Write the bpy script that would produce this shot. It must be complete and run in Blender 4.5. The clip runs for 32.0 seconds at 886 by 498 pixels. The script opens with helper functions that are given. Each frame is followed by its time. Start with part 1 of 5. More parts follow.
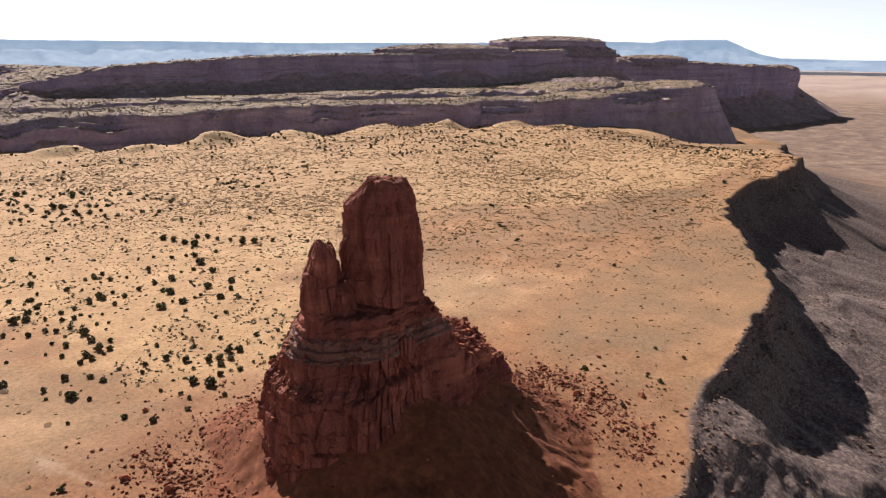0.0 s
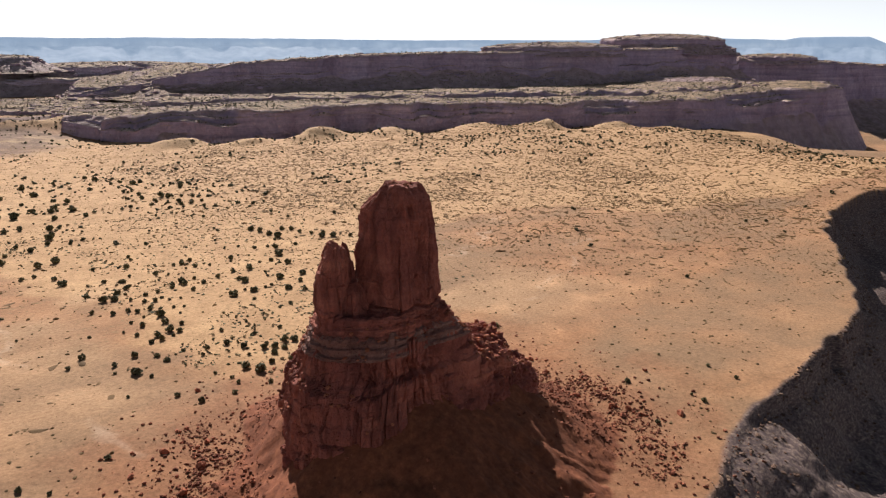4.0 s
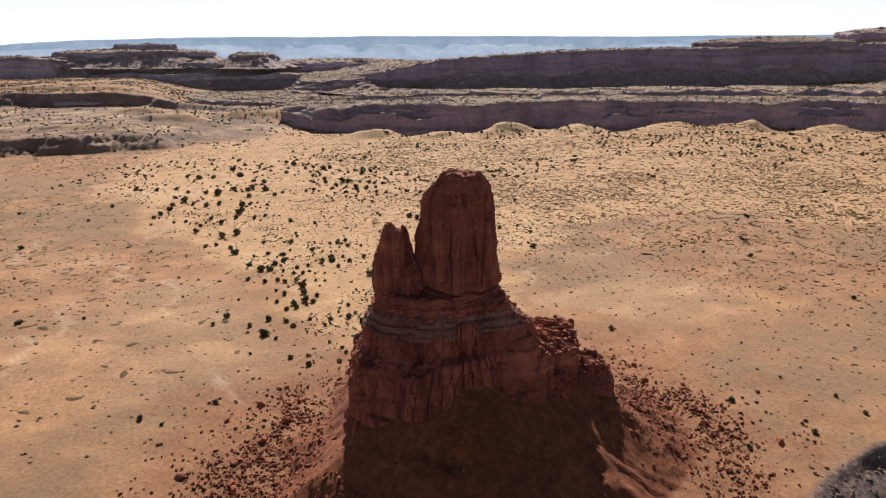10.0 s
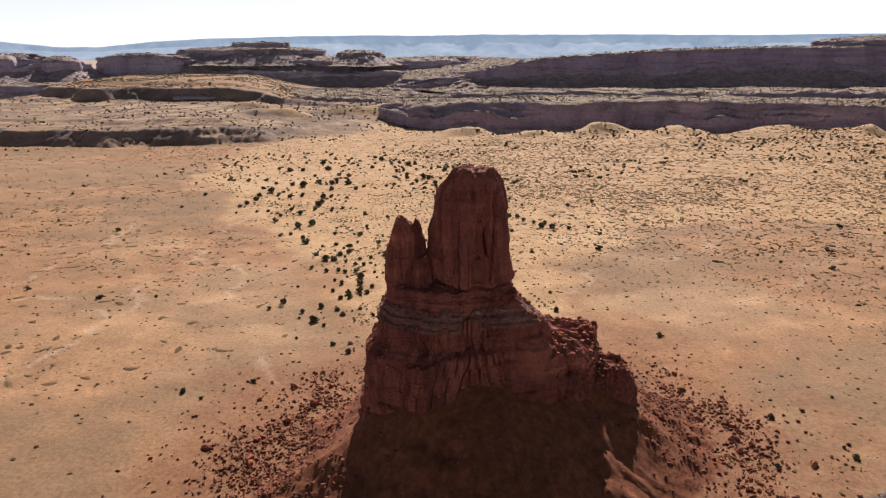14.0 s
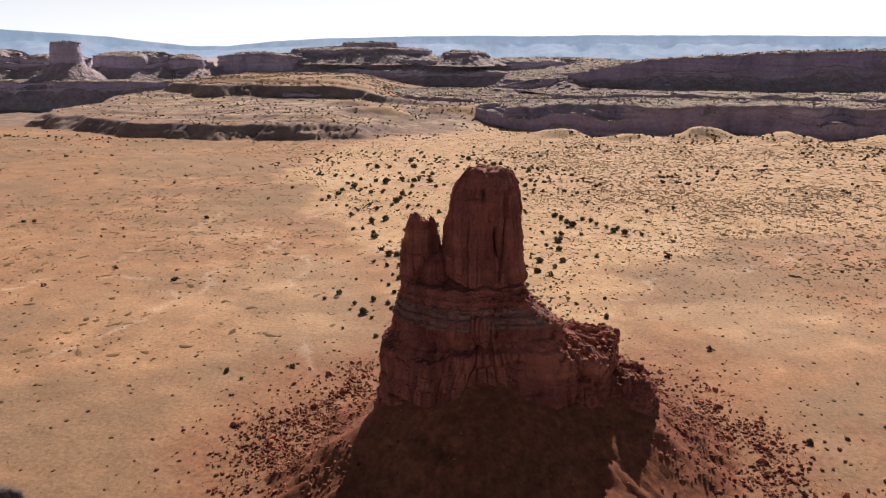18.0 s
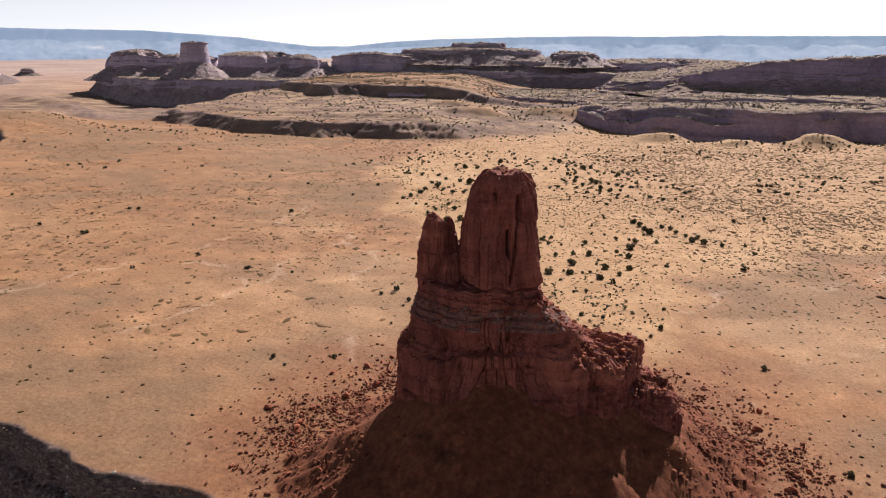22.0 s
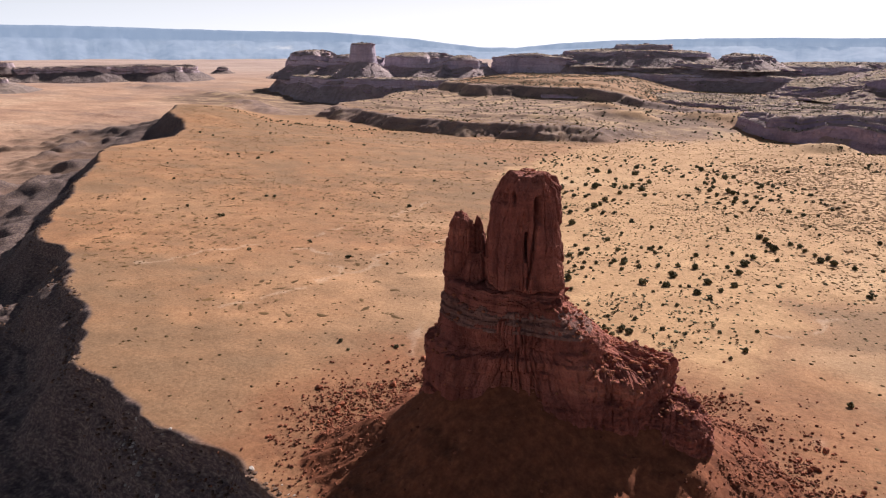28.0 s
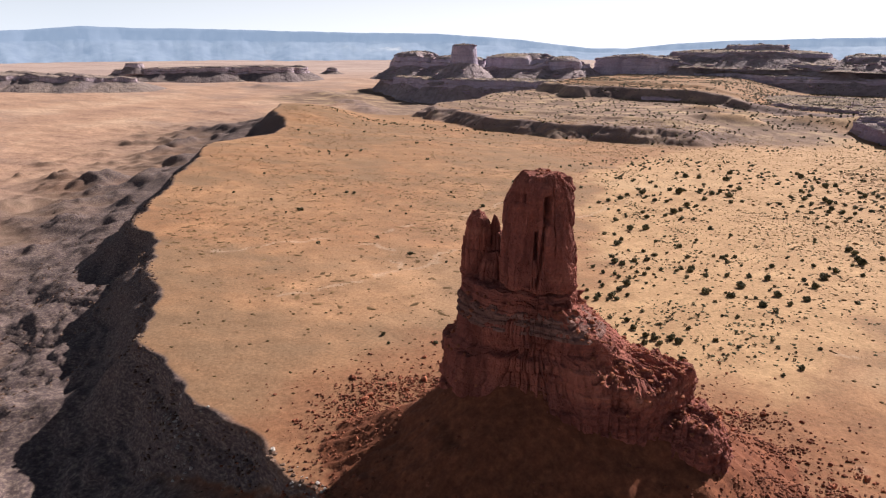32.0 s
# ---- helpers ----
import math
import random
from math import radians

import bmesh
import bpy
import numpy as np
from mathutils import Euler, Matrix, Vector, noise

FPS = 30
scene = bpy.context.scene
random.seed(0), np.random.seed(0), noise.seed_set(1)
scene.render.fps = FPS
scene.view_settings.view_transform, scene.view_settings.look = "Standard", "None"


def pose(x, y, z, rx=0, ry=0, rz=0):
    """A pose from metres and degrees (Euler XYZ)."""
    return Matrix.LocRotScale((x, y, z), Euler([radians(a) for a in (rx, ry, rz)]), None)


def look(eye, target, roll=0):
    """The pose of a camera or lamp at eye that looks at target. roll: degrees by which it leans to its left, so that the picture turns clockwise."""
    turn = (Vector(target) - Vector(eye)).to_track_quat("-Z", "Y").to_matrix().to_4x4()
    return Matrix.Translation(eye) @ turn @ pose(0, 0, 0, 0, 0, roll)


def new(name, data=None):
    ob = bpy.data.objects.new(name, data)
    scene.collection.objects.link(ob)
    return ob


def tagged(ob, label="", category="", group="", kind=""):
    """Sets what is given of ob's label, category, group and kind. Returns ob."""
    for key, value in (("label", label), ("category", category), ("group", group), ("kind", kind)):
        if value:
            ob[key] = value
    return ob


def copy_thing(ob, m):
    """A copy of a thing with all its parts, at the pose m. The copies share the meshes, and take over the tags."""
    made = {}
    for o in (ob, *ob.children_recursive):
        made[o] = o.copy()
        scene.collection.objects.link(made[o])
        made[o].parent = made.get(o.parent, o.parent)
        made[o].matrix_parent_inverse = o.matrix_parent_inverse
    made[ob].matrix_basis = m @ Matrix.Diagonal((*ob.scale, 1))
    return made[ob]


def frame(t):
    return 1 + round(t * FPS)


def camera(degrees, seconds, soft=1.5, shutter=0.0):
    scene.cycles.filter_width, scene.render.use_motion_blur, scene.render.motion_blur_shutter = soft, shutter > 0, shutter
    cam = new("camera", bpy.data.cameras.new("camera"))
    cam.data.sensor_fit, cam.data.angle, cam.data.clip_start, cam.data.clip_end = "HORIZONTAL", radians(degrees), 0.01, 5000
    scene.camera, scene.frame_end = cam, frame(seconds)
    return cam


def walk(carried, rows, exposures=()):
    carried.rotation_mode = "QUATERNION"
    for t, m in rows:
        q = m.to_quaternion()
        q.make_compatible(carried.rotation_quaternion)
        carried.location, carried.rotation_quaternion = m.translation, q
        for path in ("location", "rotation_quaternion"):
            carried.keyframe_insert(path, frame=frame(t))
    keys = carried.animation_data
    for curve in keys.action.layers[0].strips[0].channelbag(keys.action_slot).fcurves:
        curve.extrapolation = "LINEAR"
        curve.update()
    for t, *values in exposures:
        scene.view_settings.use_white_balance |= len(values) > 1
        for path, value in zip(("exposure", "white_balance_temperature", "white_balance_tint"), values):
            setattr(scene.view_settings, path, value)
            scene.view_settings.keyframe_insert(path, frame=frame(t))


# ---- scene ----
cam = camera(63.99, 32.0, soft=1.2)
# seconds, place, (yaw to the left of +y, pitch, roll) in degrees
PATH = [
    (0, (-63.31, -88.19, 74.07), (-45.892, -15.899, 0.222)),
    (0.5, (-61.88, -89.77, 74.52), (-44.265, -15.964, 0.156)),
    (1, (-60.55, -91.36, 74.75), (-42.774, -16.010, 0.100)),
    (1.5, (-59.37, -92.75, 75.24), (-41.677, -16.169, 0.109)),
    (2, (-58.14, -94.00, 75.34), (-40.734, -16.127, 0.142)),
    (2.5, (-56.91, -95.15, 75.47), (-39.756, -16.089, 0.214)),
    (4.5, (-51.39, -100.55, 75.87), (-35.603, -16.197, 0.200)),
    (5, (-49.98, -101.85, 75.90), (-34.295, -16.223, 0.175)),
    (5.5, (-48.65, -103.04, 75.86), (-32.238, -16.206, 0.158)),
    (6, (-47.06, -104.27, 75.79), (-29.198, -16.209, 0.060)),
    (6.5, (-45.27, -105.44, 75.80), (-27.081, -16.291, -0.005)),
    (7, (-43.71, -106.62, 75.67), (-26.072, -16.291, -0.085)),
    (7.5, (-42.05, -107.67, 75.57), (-25.014, -16.326, -0.152)),
    (8, (-40.51, -108.86, 75.39), (-23.959, -16.312, -0.110)),
    (8.5, (-38.83, -109.87, 75.29), (-22.915, -16.349, -0.156)),
    (9, (-37.16, -110.74, 75.15), (-21.915, -16.372, -0.118)),
    (9.5, (-35.56, -111.69, 75.05), (-20.896, -16.361, -0.108)),
    (10, (-33.56, -112.69, 74.98), (-19.721, -16.379, -0.202)),
    (10.5, (-31.88, -113.38, 74.84), (-18.657, -16.426, -0.175)),
    (11, (-30.14, -114.25, 74.77), (-17.512, -16.427, -0.134)),
    (11.5, (-28.20, -115.02, 74.80), (-16.345, -16.467, -0.138)),
    (12, (-26.50, -115.77, 74.79), (-15.288, -16.451, -0.137)),
    (12.5, (-24.64, -116.43, 74.76), (-14.165, -16.455, -0.100)),
    (13, (-22.96, -116.95, 74.72), (-13.170, -16.447, -0.101)),
    (13.5, (-21.22, -117.43, 74.74), (-12.127, -16.476, -0.089)),
    (14, (-19.43, -118.25, 74.68), (-11.055, -16.458, -0.182)),
    (14.5, (-17.42, -118.76, 74.66), (-9.929, -16.469, -0.232)),
    (16.5, (-9.95, -120.50, 74.62), (-5.517, -16.481, -0.181)),
    (17, (-8.19, -121.00, 74.60), (-4.469, -16.446, -0.072)),
    (17.5, (-6.38, -121.15, 74.64), (-3.418, -16.445, -0.046)),
    (18, (-4.54, -121.60, 74.70), (-2.297, -16.422, 0.026)),
    (18.5, (-2.59, -121.75, 74.73), (-1.157, -16.427, 0.047)),
    (19, (-0.58, -121.95, 74.79), (0.002, -16.404, -0.015)),
    (19.5, (1.35, -122.14, 74.89), (1.138, -16.402, -0.043)),
    (20, (3.43, -122.26, 74.98), (2.313, -16.421, -0.052)),
    (20.5, (5.19, -122.33, 74.93), (3.393, -16.381, 0.026)),
    (21, (7.20, -122.30, 75.05), (4.535, -16.405, 0.013)),
    (21.5, (9.13, -122.42, 75.00), (5.663, -16.380, 0.038)),
    (22, (10.98, -122.51, 75.08), (6.754, -16.382, 0.067)),
    (22.5, (12.91, -122.45, 75.07), (7.848, -16.384, 0.027)),
    (23, (14.76, -122.12, 74.98), (8.948, -16.371, 0.084)),
    (23.5, (16.78, -121.91, 75.04), (10.097, -16.377, 0.095)),
    (24, (18.65, -121.89, 75.05), (11.205, -16.367, 0.112)),
    (24.5, (20.53, -121.70, 75.06), (12.306, -16.375, 0.113)),
    (25, (22.38, -121.38, 75.04), (13.421, -16.376, 0.143)),
    (25.5, (24.21, -120.88, 75.06), (14.524, -16.363, 0.126)),
    (27.5, (31.65, -119.33, 74.99), (18.976, -16.299, 0.171)),
    (28, (33.53, -118.88, 75.00), (20.118, -16.304, 0.138)),
    (28.5, (35.22, -118.32, 74.89), (21.220, -16.298, 0.124)),
    (29, (37.00, -117.75, 74.92), (22.347, -16.298, 0.123)),
    (29.5, (38.88, -117.21, 74.94), (23.456, -16.300, 0.057)),
    (30, (40.66, -116.47, 74.77), (24.548, -16.266, -0.011)),
    (30.5, (42.42, -115.91, 74.73), (25.589, -16.241, 0.036)),
    (31, (44.09, -115.17, 74.63), (26.635, -16.229, -0.066)),
    (31.5, (45.77, -114.58, 74.60), (27.665, -16.223, -0.037)),
    (32, (47.61, -114.12, 74.76), (28.666, -16.224, -0.067)),
]
walk(cam, [(t, pose(*eye, 90 + pitch, 0, yaw) @ pose(0, 0, 0, 0, 0, roll)) for t, eye, (yaw, pitch, roll) in PATH], [(0, 0.22, 6330, 11), (4, 0.13, 6330, 10.5), (9, 0.05, 6330, 10), (17, 0.05, 6350, 13), (24, 0.08, 6350, 16), (29, 0.13, 6330, 16.5), (32, 0.17, 6250, 14)])

# ---- sky, sun and exposure ----
SUN_AZ, SUN_EL = 18.0, 33.5      # degrees to the right of +y, and above the horizon
world = bpy.data.worlds.new("desert_sky")
scene.world = world
world.use_nodes = True
wn = world.node_tree.nodes
sky = wn.new("ShaderNodeTexSky")
sky.sky_type, sky.sun_disc = "NISHITA", False
sky.sun_elevation, sky.sun_rotation = radians(SUN_EL), radians(SUN_AZ)
sky.altitude, sky.air_density, sky.dust_density, sky.ozone_density = 1500, 1.0, 2.2, 2.0
wn["Background"].inputs["Strength"].default_value = 0.063
pale = wn.new("ShaderNodeHueSaturation")     # thin high haze: a paler sky
pale.inputs["Saturation"].default_value, pale.inputs["Value"].default_value = 0.62, 0.48
world.node_tree.links.new(sky.outputs["Color"], pale.inputs["Color"])
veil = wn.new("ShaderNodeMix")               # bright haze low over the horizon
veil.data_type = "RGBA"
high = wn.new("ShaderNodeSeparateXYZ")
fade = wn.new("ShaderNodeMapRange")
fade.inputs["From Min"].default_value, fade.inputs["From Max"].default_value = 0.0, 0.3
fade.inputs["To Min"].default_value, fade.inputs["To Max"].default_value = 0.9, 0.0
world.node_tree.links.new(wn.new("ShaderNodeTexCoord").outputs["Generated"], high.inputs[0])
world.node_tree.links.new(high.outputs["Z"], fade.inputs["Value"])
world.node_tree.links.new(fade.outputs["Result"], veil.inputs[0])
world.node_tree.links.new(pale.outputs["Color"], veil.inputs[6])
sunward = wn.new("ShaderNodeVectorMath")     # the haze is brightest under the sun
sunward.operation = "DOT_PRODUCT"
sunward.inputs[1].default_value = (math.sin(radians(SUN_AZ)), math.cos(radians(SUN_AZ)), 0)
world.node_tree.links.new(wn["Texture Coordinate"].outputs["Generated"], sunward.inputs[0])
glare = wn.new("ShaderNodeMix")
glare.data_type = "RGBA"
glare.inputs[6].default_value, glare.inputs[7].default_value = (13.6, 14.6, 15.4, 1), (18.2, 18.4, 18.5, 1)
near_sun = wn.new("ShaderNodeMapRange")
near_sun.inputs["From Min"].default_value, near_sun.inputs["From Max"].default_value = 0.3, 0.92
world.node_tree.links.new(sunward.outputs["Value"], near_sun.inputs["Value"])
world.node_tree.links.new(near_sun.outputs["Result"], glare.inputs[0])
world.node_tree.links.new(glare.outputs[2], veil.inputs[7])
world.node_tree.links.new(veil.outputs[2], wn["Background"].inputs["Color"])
sun = new("sun", bpy.data.lights.new("sun", "SUN"))
sun.data.energy, sun.data.angle, sun.data.color = 6.9, radians(0.53), (1.0, 0.895, 0.80)
sun_way = Vector((math.sin(radians(SUN_AZ)) * math.cos(radians(SUN_EL)), math.cos(radians(SUN_AZ)) * math.cos(radians(SUN_EL)), math.sin(radians(SUN_EL))))
sun.matrix_world = look(sun_way * 200, (0, 0, 0))


# ---- noise and mesh helpers ----
rng = np.random.default_rng(7)


def lattice(ix, iy, iz, seed):
    """A repeatable random number in -1..1 for each whole-numbered place."""
    h = (ix.astype(np.int64) * 374761393 + iy.astype(np.int64) * 668265263 + iz.astype(np.int64) * 2147483647 + seed * 974634541) & 0xFFFFFFFF
    h = ((h ^ (h >> 13)) * 1274126177) & 0xFFFFFFFF
    h = h ^ (h >> 16)
    return (h & 0xFFFFFF) / float(0x7FFFFF) - 1.0


def vnoise(x, y, z=0.0, seed=1):
    """Smooth value noise in -1..1."""
    x, y, z = np.broadcast_arrays(np.asarray(x, float), np.asarray(y, float), np.asarray(z, float))
    ix, iy, iz = np.floor(x), np.floor(y), np.floor(z)
    fx, fy, fz = x - ix, y - iy, z - iz
    fx, fy, fz = (f * f * f * (f * (f * 6 - 15) + 10) for f in (fx, fy, fz))
    total = 0.0
    for dx in (0, 1):
        for dy in (0, 1):
            flat = lattice(ix + dx, iy + dy, iz, seed)
            deep = flat + (lattice(ix + dx, iy + dy, iz + 1, seed) - flat) * fz if np.any(fz) else flat
            total = total + deep * (fx if dx else 1 - fx) * (fy if dy else 1 - fy)
    return total


def fbm(x, y, z=0.0, octaves=4, seed=1, rough=0.5):
    total, size, amount = 0.0, 1.0, 1.0
    for n in range(octaves):
        total = total + amount * vnoise(np.asarray(x) * size + 17.3 * n, np.asarray(y) * size - 9.1 * n, np.asarray(z) * size, seed + n)
        size, amount = size * 2.03, amount * rough
    return total


def smooth(a, b, v):
    u = np.clip((v - a) / (b - a), 0, 1)
    return u * u * (3 - 2 * u)


def outline_distance(px, py, poly):
    """Distance to a closed outline, positive inside."""
    poly = np.asarray(poly, float)
    best, inside = np.full(px.shape, 1e18), np.zeros(px.shape, bool)
    for (ax, ay), (bx, by) in zip(poly, np.roll(poly, -1, 0)):
        ex, ey = bx - ax, by - ay
        u = np.clip(((px - ax) * ex + (py - ay) * ey) / (ex * ex + ey * ey), 0, 1)
        best = np.minimum(best, (px - ax - u * ex) ** 2 + (py - ay - u * ey) ** 2)
        if ay != by:
            inside ^= ((ay > py) != (by > py)) & (px < ex * (py - ay) / ey + ax)
    return np.sqrt(best) * np.where(inside, 1, -1)


def mesh_from(name, verts, faces, material, smooth_shade=True):
    """A mesh from numpy arrays of corners and of equal-sided faces."""
    verts, faces = np.asarray(verts, np.float32), np.asarray(faces, np.int32)
    me = bpy.data.meshes.new(name)
    me.vertices.add(len(verts))
    me.vertices.foreach_set("co", verts.ravel())
    k = faces.shape[1]
    me.loops.add(faces.size)
    me.loops.foreach_set("vertex_index", faces.ravel())
    me.polygons.add(len(faces))
    me.polygons.foreach_set("loop_start", np.arange(0, faces.size, k, dtype=np.int32))
    me.polygons.foreach_set("use_smooth", np.full(len(faces), smooth_shade))
    me.update(calc_edges=True)
    me.validate()
    me.materials.append(material)
    return me


def grid_faces(rows, cols, closed=False):
    """Quads of a grid of rows x cols corners; closed: the last column joins the first."""
    a = np.arange(rows * cols).reshape(rows, cols)
    b = np.roll(a, -1, 1) if closed else a[:, 1:]
    a = a if closed else a[:, :-1]
    return np.stack([a[:-1], b[:-1], b[1:], a[1:]], -1).reshape(-1, 4)


def part(name, me, parent, label=""):
    ob = new(name, me)
    ob.parent = parent
    return tagged(ob, label)


def thing(name, label, category, at=(0, 0, 0), group="", kind=""):
    ob = new(name)
    ob.empty_display_size = 1.0
    ob.location = at
    return tagged(ob, label, category, group, kind)


# ---- materials ----
def shader(name, rough=0.9):
    m = bpy.data.materials.new(name)
    m.use_nodes = True
    t = m.node_tree
    b = t.nodes["Principled BSDF"]
    b.inputs["Roughness"].default_value = rough
    b.inputs["Specular IOR Level"].default_value = 0.2
    return m, t, b


def tex(t, kind, scale, detail=4.0, stretch=(1, 1, 1), rough=0.55, where="Object"):
    co = t.nodes.new("ShaderNodeTexCoord")
    mp = t.nodes.new("ShaderNodeMapping")
    mp.inputs["Scale"].default_value = stretch
    t.links.new(co.outputs[where], mp.inputs["Vector"])
    n = t.nodes.new(kind)
    n.inputs["Scale"].default_value = scale
    if "Detail" in n.inputs:
        n.inputs["Detail"].default_value = detail
        n.inputs["Roughness"].default_value = rough
    t.links.new(mp.outputs["Vector"], n.inputs["Vector"])
    return n


def ramp(t, source, stops):
    r = t.nodes.new("ShaderNodeValToRGB")
    e = r.color_ramp.elements
    while len(e) < len(stops):
        e.new(0.5)
    for k, (p, c) in zip(e, stops):
        k.position, k.color = p, (*c, 1) if len(c) == 3 else c
    t.links.new(source, r.inputs["Fac"])
    return r.outputs["Color"]


def mix(t, fac, a, b, how="MIX"):
    m = t.nodes.new("ShaderNodeMix")
    m.data_type, m.blend_type = "RGBA", how
    for key, v in ((0, fac), (6, a), (7, b)):
        if isinstance(v, (int, float)):
            m.inputs[key].default_value = v
        elif isinstance(v, tuple):
            m.inputs[key].default_value = (*v, 1)
        else:
            t.links.new(v, m.inputs[key])
    return m.outputs[2]


def grey(a, b):
    return [(a, (0, 0, 0)), (b, (1, 1, 1))]


def bump(t, b, height, strength, distance, after=None):
    n = t.nodes.new("ShaderNodeBump")
    n.inputs["Strength"].default_value, n.inputs["Distance"].default_value = strength, distance
    t.links.new(height, n.inputs["Height"])
    if after:
        t.links.new(after, n.inputs["Normal"])
    t.links.new(n.outputs["Normal"], b.inputs["Normal"])
    return n.outputs["Normal"]


def attribute(t, name):
    a = t.nodes.new("ShaderNodeAttribute")
    a.attribute_name = name
    return a.outputs["Fac"]


def sandstone(name, tones, band, streak=0.5, scale=1.0, cover=None, loose=False, cracked=False, foot=0.75):
    """Bedded red sandstone: tones dark to light; band: metres a bed; streak: how strong the dark varnish streaks are."""
    m, t, b = shader(name, 0.92)
    beds = tex(t, "ShaderNodeTexNoise", 1.0 / band, 5, (0.04, 0.04, 1.0))
    col = ramp(t, beds.outputs["Fac"], [(0.3, tones[0]), (0.5, tones[1]), (0.7, tones[2])])
    blot = tex(t, "ShaderNodeTexNoise", 0.12 * scale, 6)
    col = mix(t, ramp(t, blot.outputs["Fac"], grey(0.42, 0.66)), col, tones[3])
    run = tex(t, "ShaderNodeTexNoise", 0.4 * scale, 5, (1, 1, 0.16))
    dark = mix(t, 1.0, col, (0.42, 0.38, 0.40), "MULTIPLY")
    f = ramp(t, run.outputs["Fac"], [(0.5, (0, 0, 0)), (0.72, (streak, streak, streak))])
    col = mix(t, f, col, dark)
    stain = tex(t, "ShaderNodeTexNoise", 0.2 * scale, 4, (1, 1, 0.5))
    col = mix(t, ramp(t, stain.outputs["Fac"], [(0.55, (0, 0, 0)), (0.66, (0.7 * streak, 0.7 * streak, 0.7 * streak))]), col, dark)
    grain = tex(t, "ShaderNodeTexNoise", 2.6 * scale, 8)
    col = mix(t, 0.35, col, ramp(t, grain.outputs["Fac"], [(0.3, (0.45, 0.45, 0.45)), (0.7, (1.25, 1.2, 1.15))]), "MULTIPLY")
    if loose:
        geo = t.nodes.new("ShaderNodeNewGeometry")
        info = t.nodes.new("ShaderNodeObjectInfo")
        for source in (geo.outputs["Random Per Island"], info.outputs["Random"]):
            col = mix(t, 1.0, col, ramp(t, source, [(0.0, (0.75, 0.75, 0.75)), (0.7, (1.05, 1.04, 1.03)), (1.0, (1.4, 1.4, 1.38))]), "MULTIPLY")
    if cover:
        geo = t.nodes.new("ShaderNodeNewGeometry")
        up = t.nodes.new("ShaderNodeSeparateXYZ")
        t.links.new(geo.outputs["Normal"], up.inputs[0])
        patch = tex(t, "ShaderNodeTexNoise", 0.11, 7)
        sand = ramp(t, patch.outputs["Fac"], [(0.35, cover[0]), (0.65, cover[1])])
        scree = ramp(t, patch.outputs["Fac"], [(p, tuple(foot * (0.5 * k * q + 0.6 * k * c) for q, c in zip(tones[n], cover[1]))) for n, p, k in ((0, 0.35, 0.9), (1, 0.65, 1.15))])
        col = mix(t, ramp(t, up.outputs["Z"], grey(0.35, 0.62)), col, scree)
        col = mix(t, ramp(t, up.outputs["Z"], grey(0.90, 0.985)), col, sand)
    lines = None
    if cracked:
        wobble = tex(t, "ShaderNodeTexNoise", 0.35, 3)
        add = t.nodes.new("ShaderNodeVectorMath")
        add.operation = "MULTIPLY_ADD"
        t.links.new(wobble.outputs["Color"], add.inputs[0])
        add.inputs[1].default_value = (2.6, 2.6, 2.6)
        coord = t.nodes.new("ShaderNodeTexCoord")
        t.links.new(coord.outputs["Object"], add.inputs[2])
        squeeze = t.nodes.new("ShaderNodeVectorMath")
        squeeze.operation = "MULTIPLY"
        squeeze.inputs[1].default_value = (1, 1, 0.62)
        t.links.new(add.outputs[0], squeeze.inputs[0])
        cell = t.nodes.new("ShaderNodeTexVoronoi")
        cell.feature = "DISTANCE_TO_EDGE"
        cell.inputs["Scale"].default_value = 0.2
        t.links.new(squeeze.outputs[0], cell.inputs["Vector"])
        lines = ramp(t, cell.outputs["Distance"], [(0.0, (0, 0, 0)), (0.016, (1, 1, 1))])
        some = tex(t, "ShaderNodeTexNoise", 0.16, 3)
        lines = mix(t, ramp(t, some.outputs["Fac"], [(0.48, (1, 1, 1)), (0.58, (0, 0, 0))]), lines, (1, 1, 1))
        col = mix(t, 0.28, col, lines, "MULTIPLY")
    t.links.new(col, b.inputs["Base Color"])
    n = bump(t, b, grain.outputs["Fac"], 0.7, 0.35 / scale)
    if cracked:
        n = bump(t, b, lines, 0.6, 0.25, n)
    crack = tex(t, "ShaderNodeTexNoise", 0.8 * scale, 6, (1, 1, 0.6))
    bump(t, b, crack.outputs["Fac"], 0.8, 0.8 / scale, n)
    return m


ROCK = sandstone("red_sandstone", [(0.215, 0.072, 0.057), (0.345, 0.118, 0.087), (0.45, 0.175, 0.122), (0.25, 0.086, 0.070)], 2.4, 0.9, cracked=True)
LOOSE = sandstone("loose_red_rock", [(0.22, 0.078, 0.048), (0.34, 0.125, 0.072), (0.44, 0.172, 0.10), (0.27, 0.098, 0.06)], 1.2, 0.3, 1.5, None, True)
LEDGE = sandstone("grey_ledge_sandstone", [(0.16, 0.078, 0.066), (0.27, 0.148, 0.124), (0.41, 0.255, 0.215), (0.19, 0.095, 0.08)], 0.55)
# distance haze painted into the mesa stone: lighter, purpler base tones
HAZE_TINTED_ROCK = sandstone("haze_tinted_sandstone", [(0.31, 0.245, 0.35), (0.46, 0.36, 0.48), (0.60, 0.475, 0.56), (0.39, 0.305, 0.42)], 4.0, 0.4, 0.12, [(0.13, 0.098, 0.07), (0.35, 0.25, 0.165)], foot=0.95)
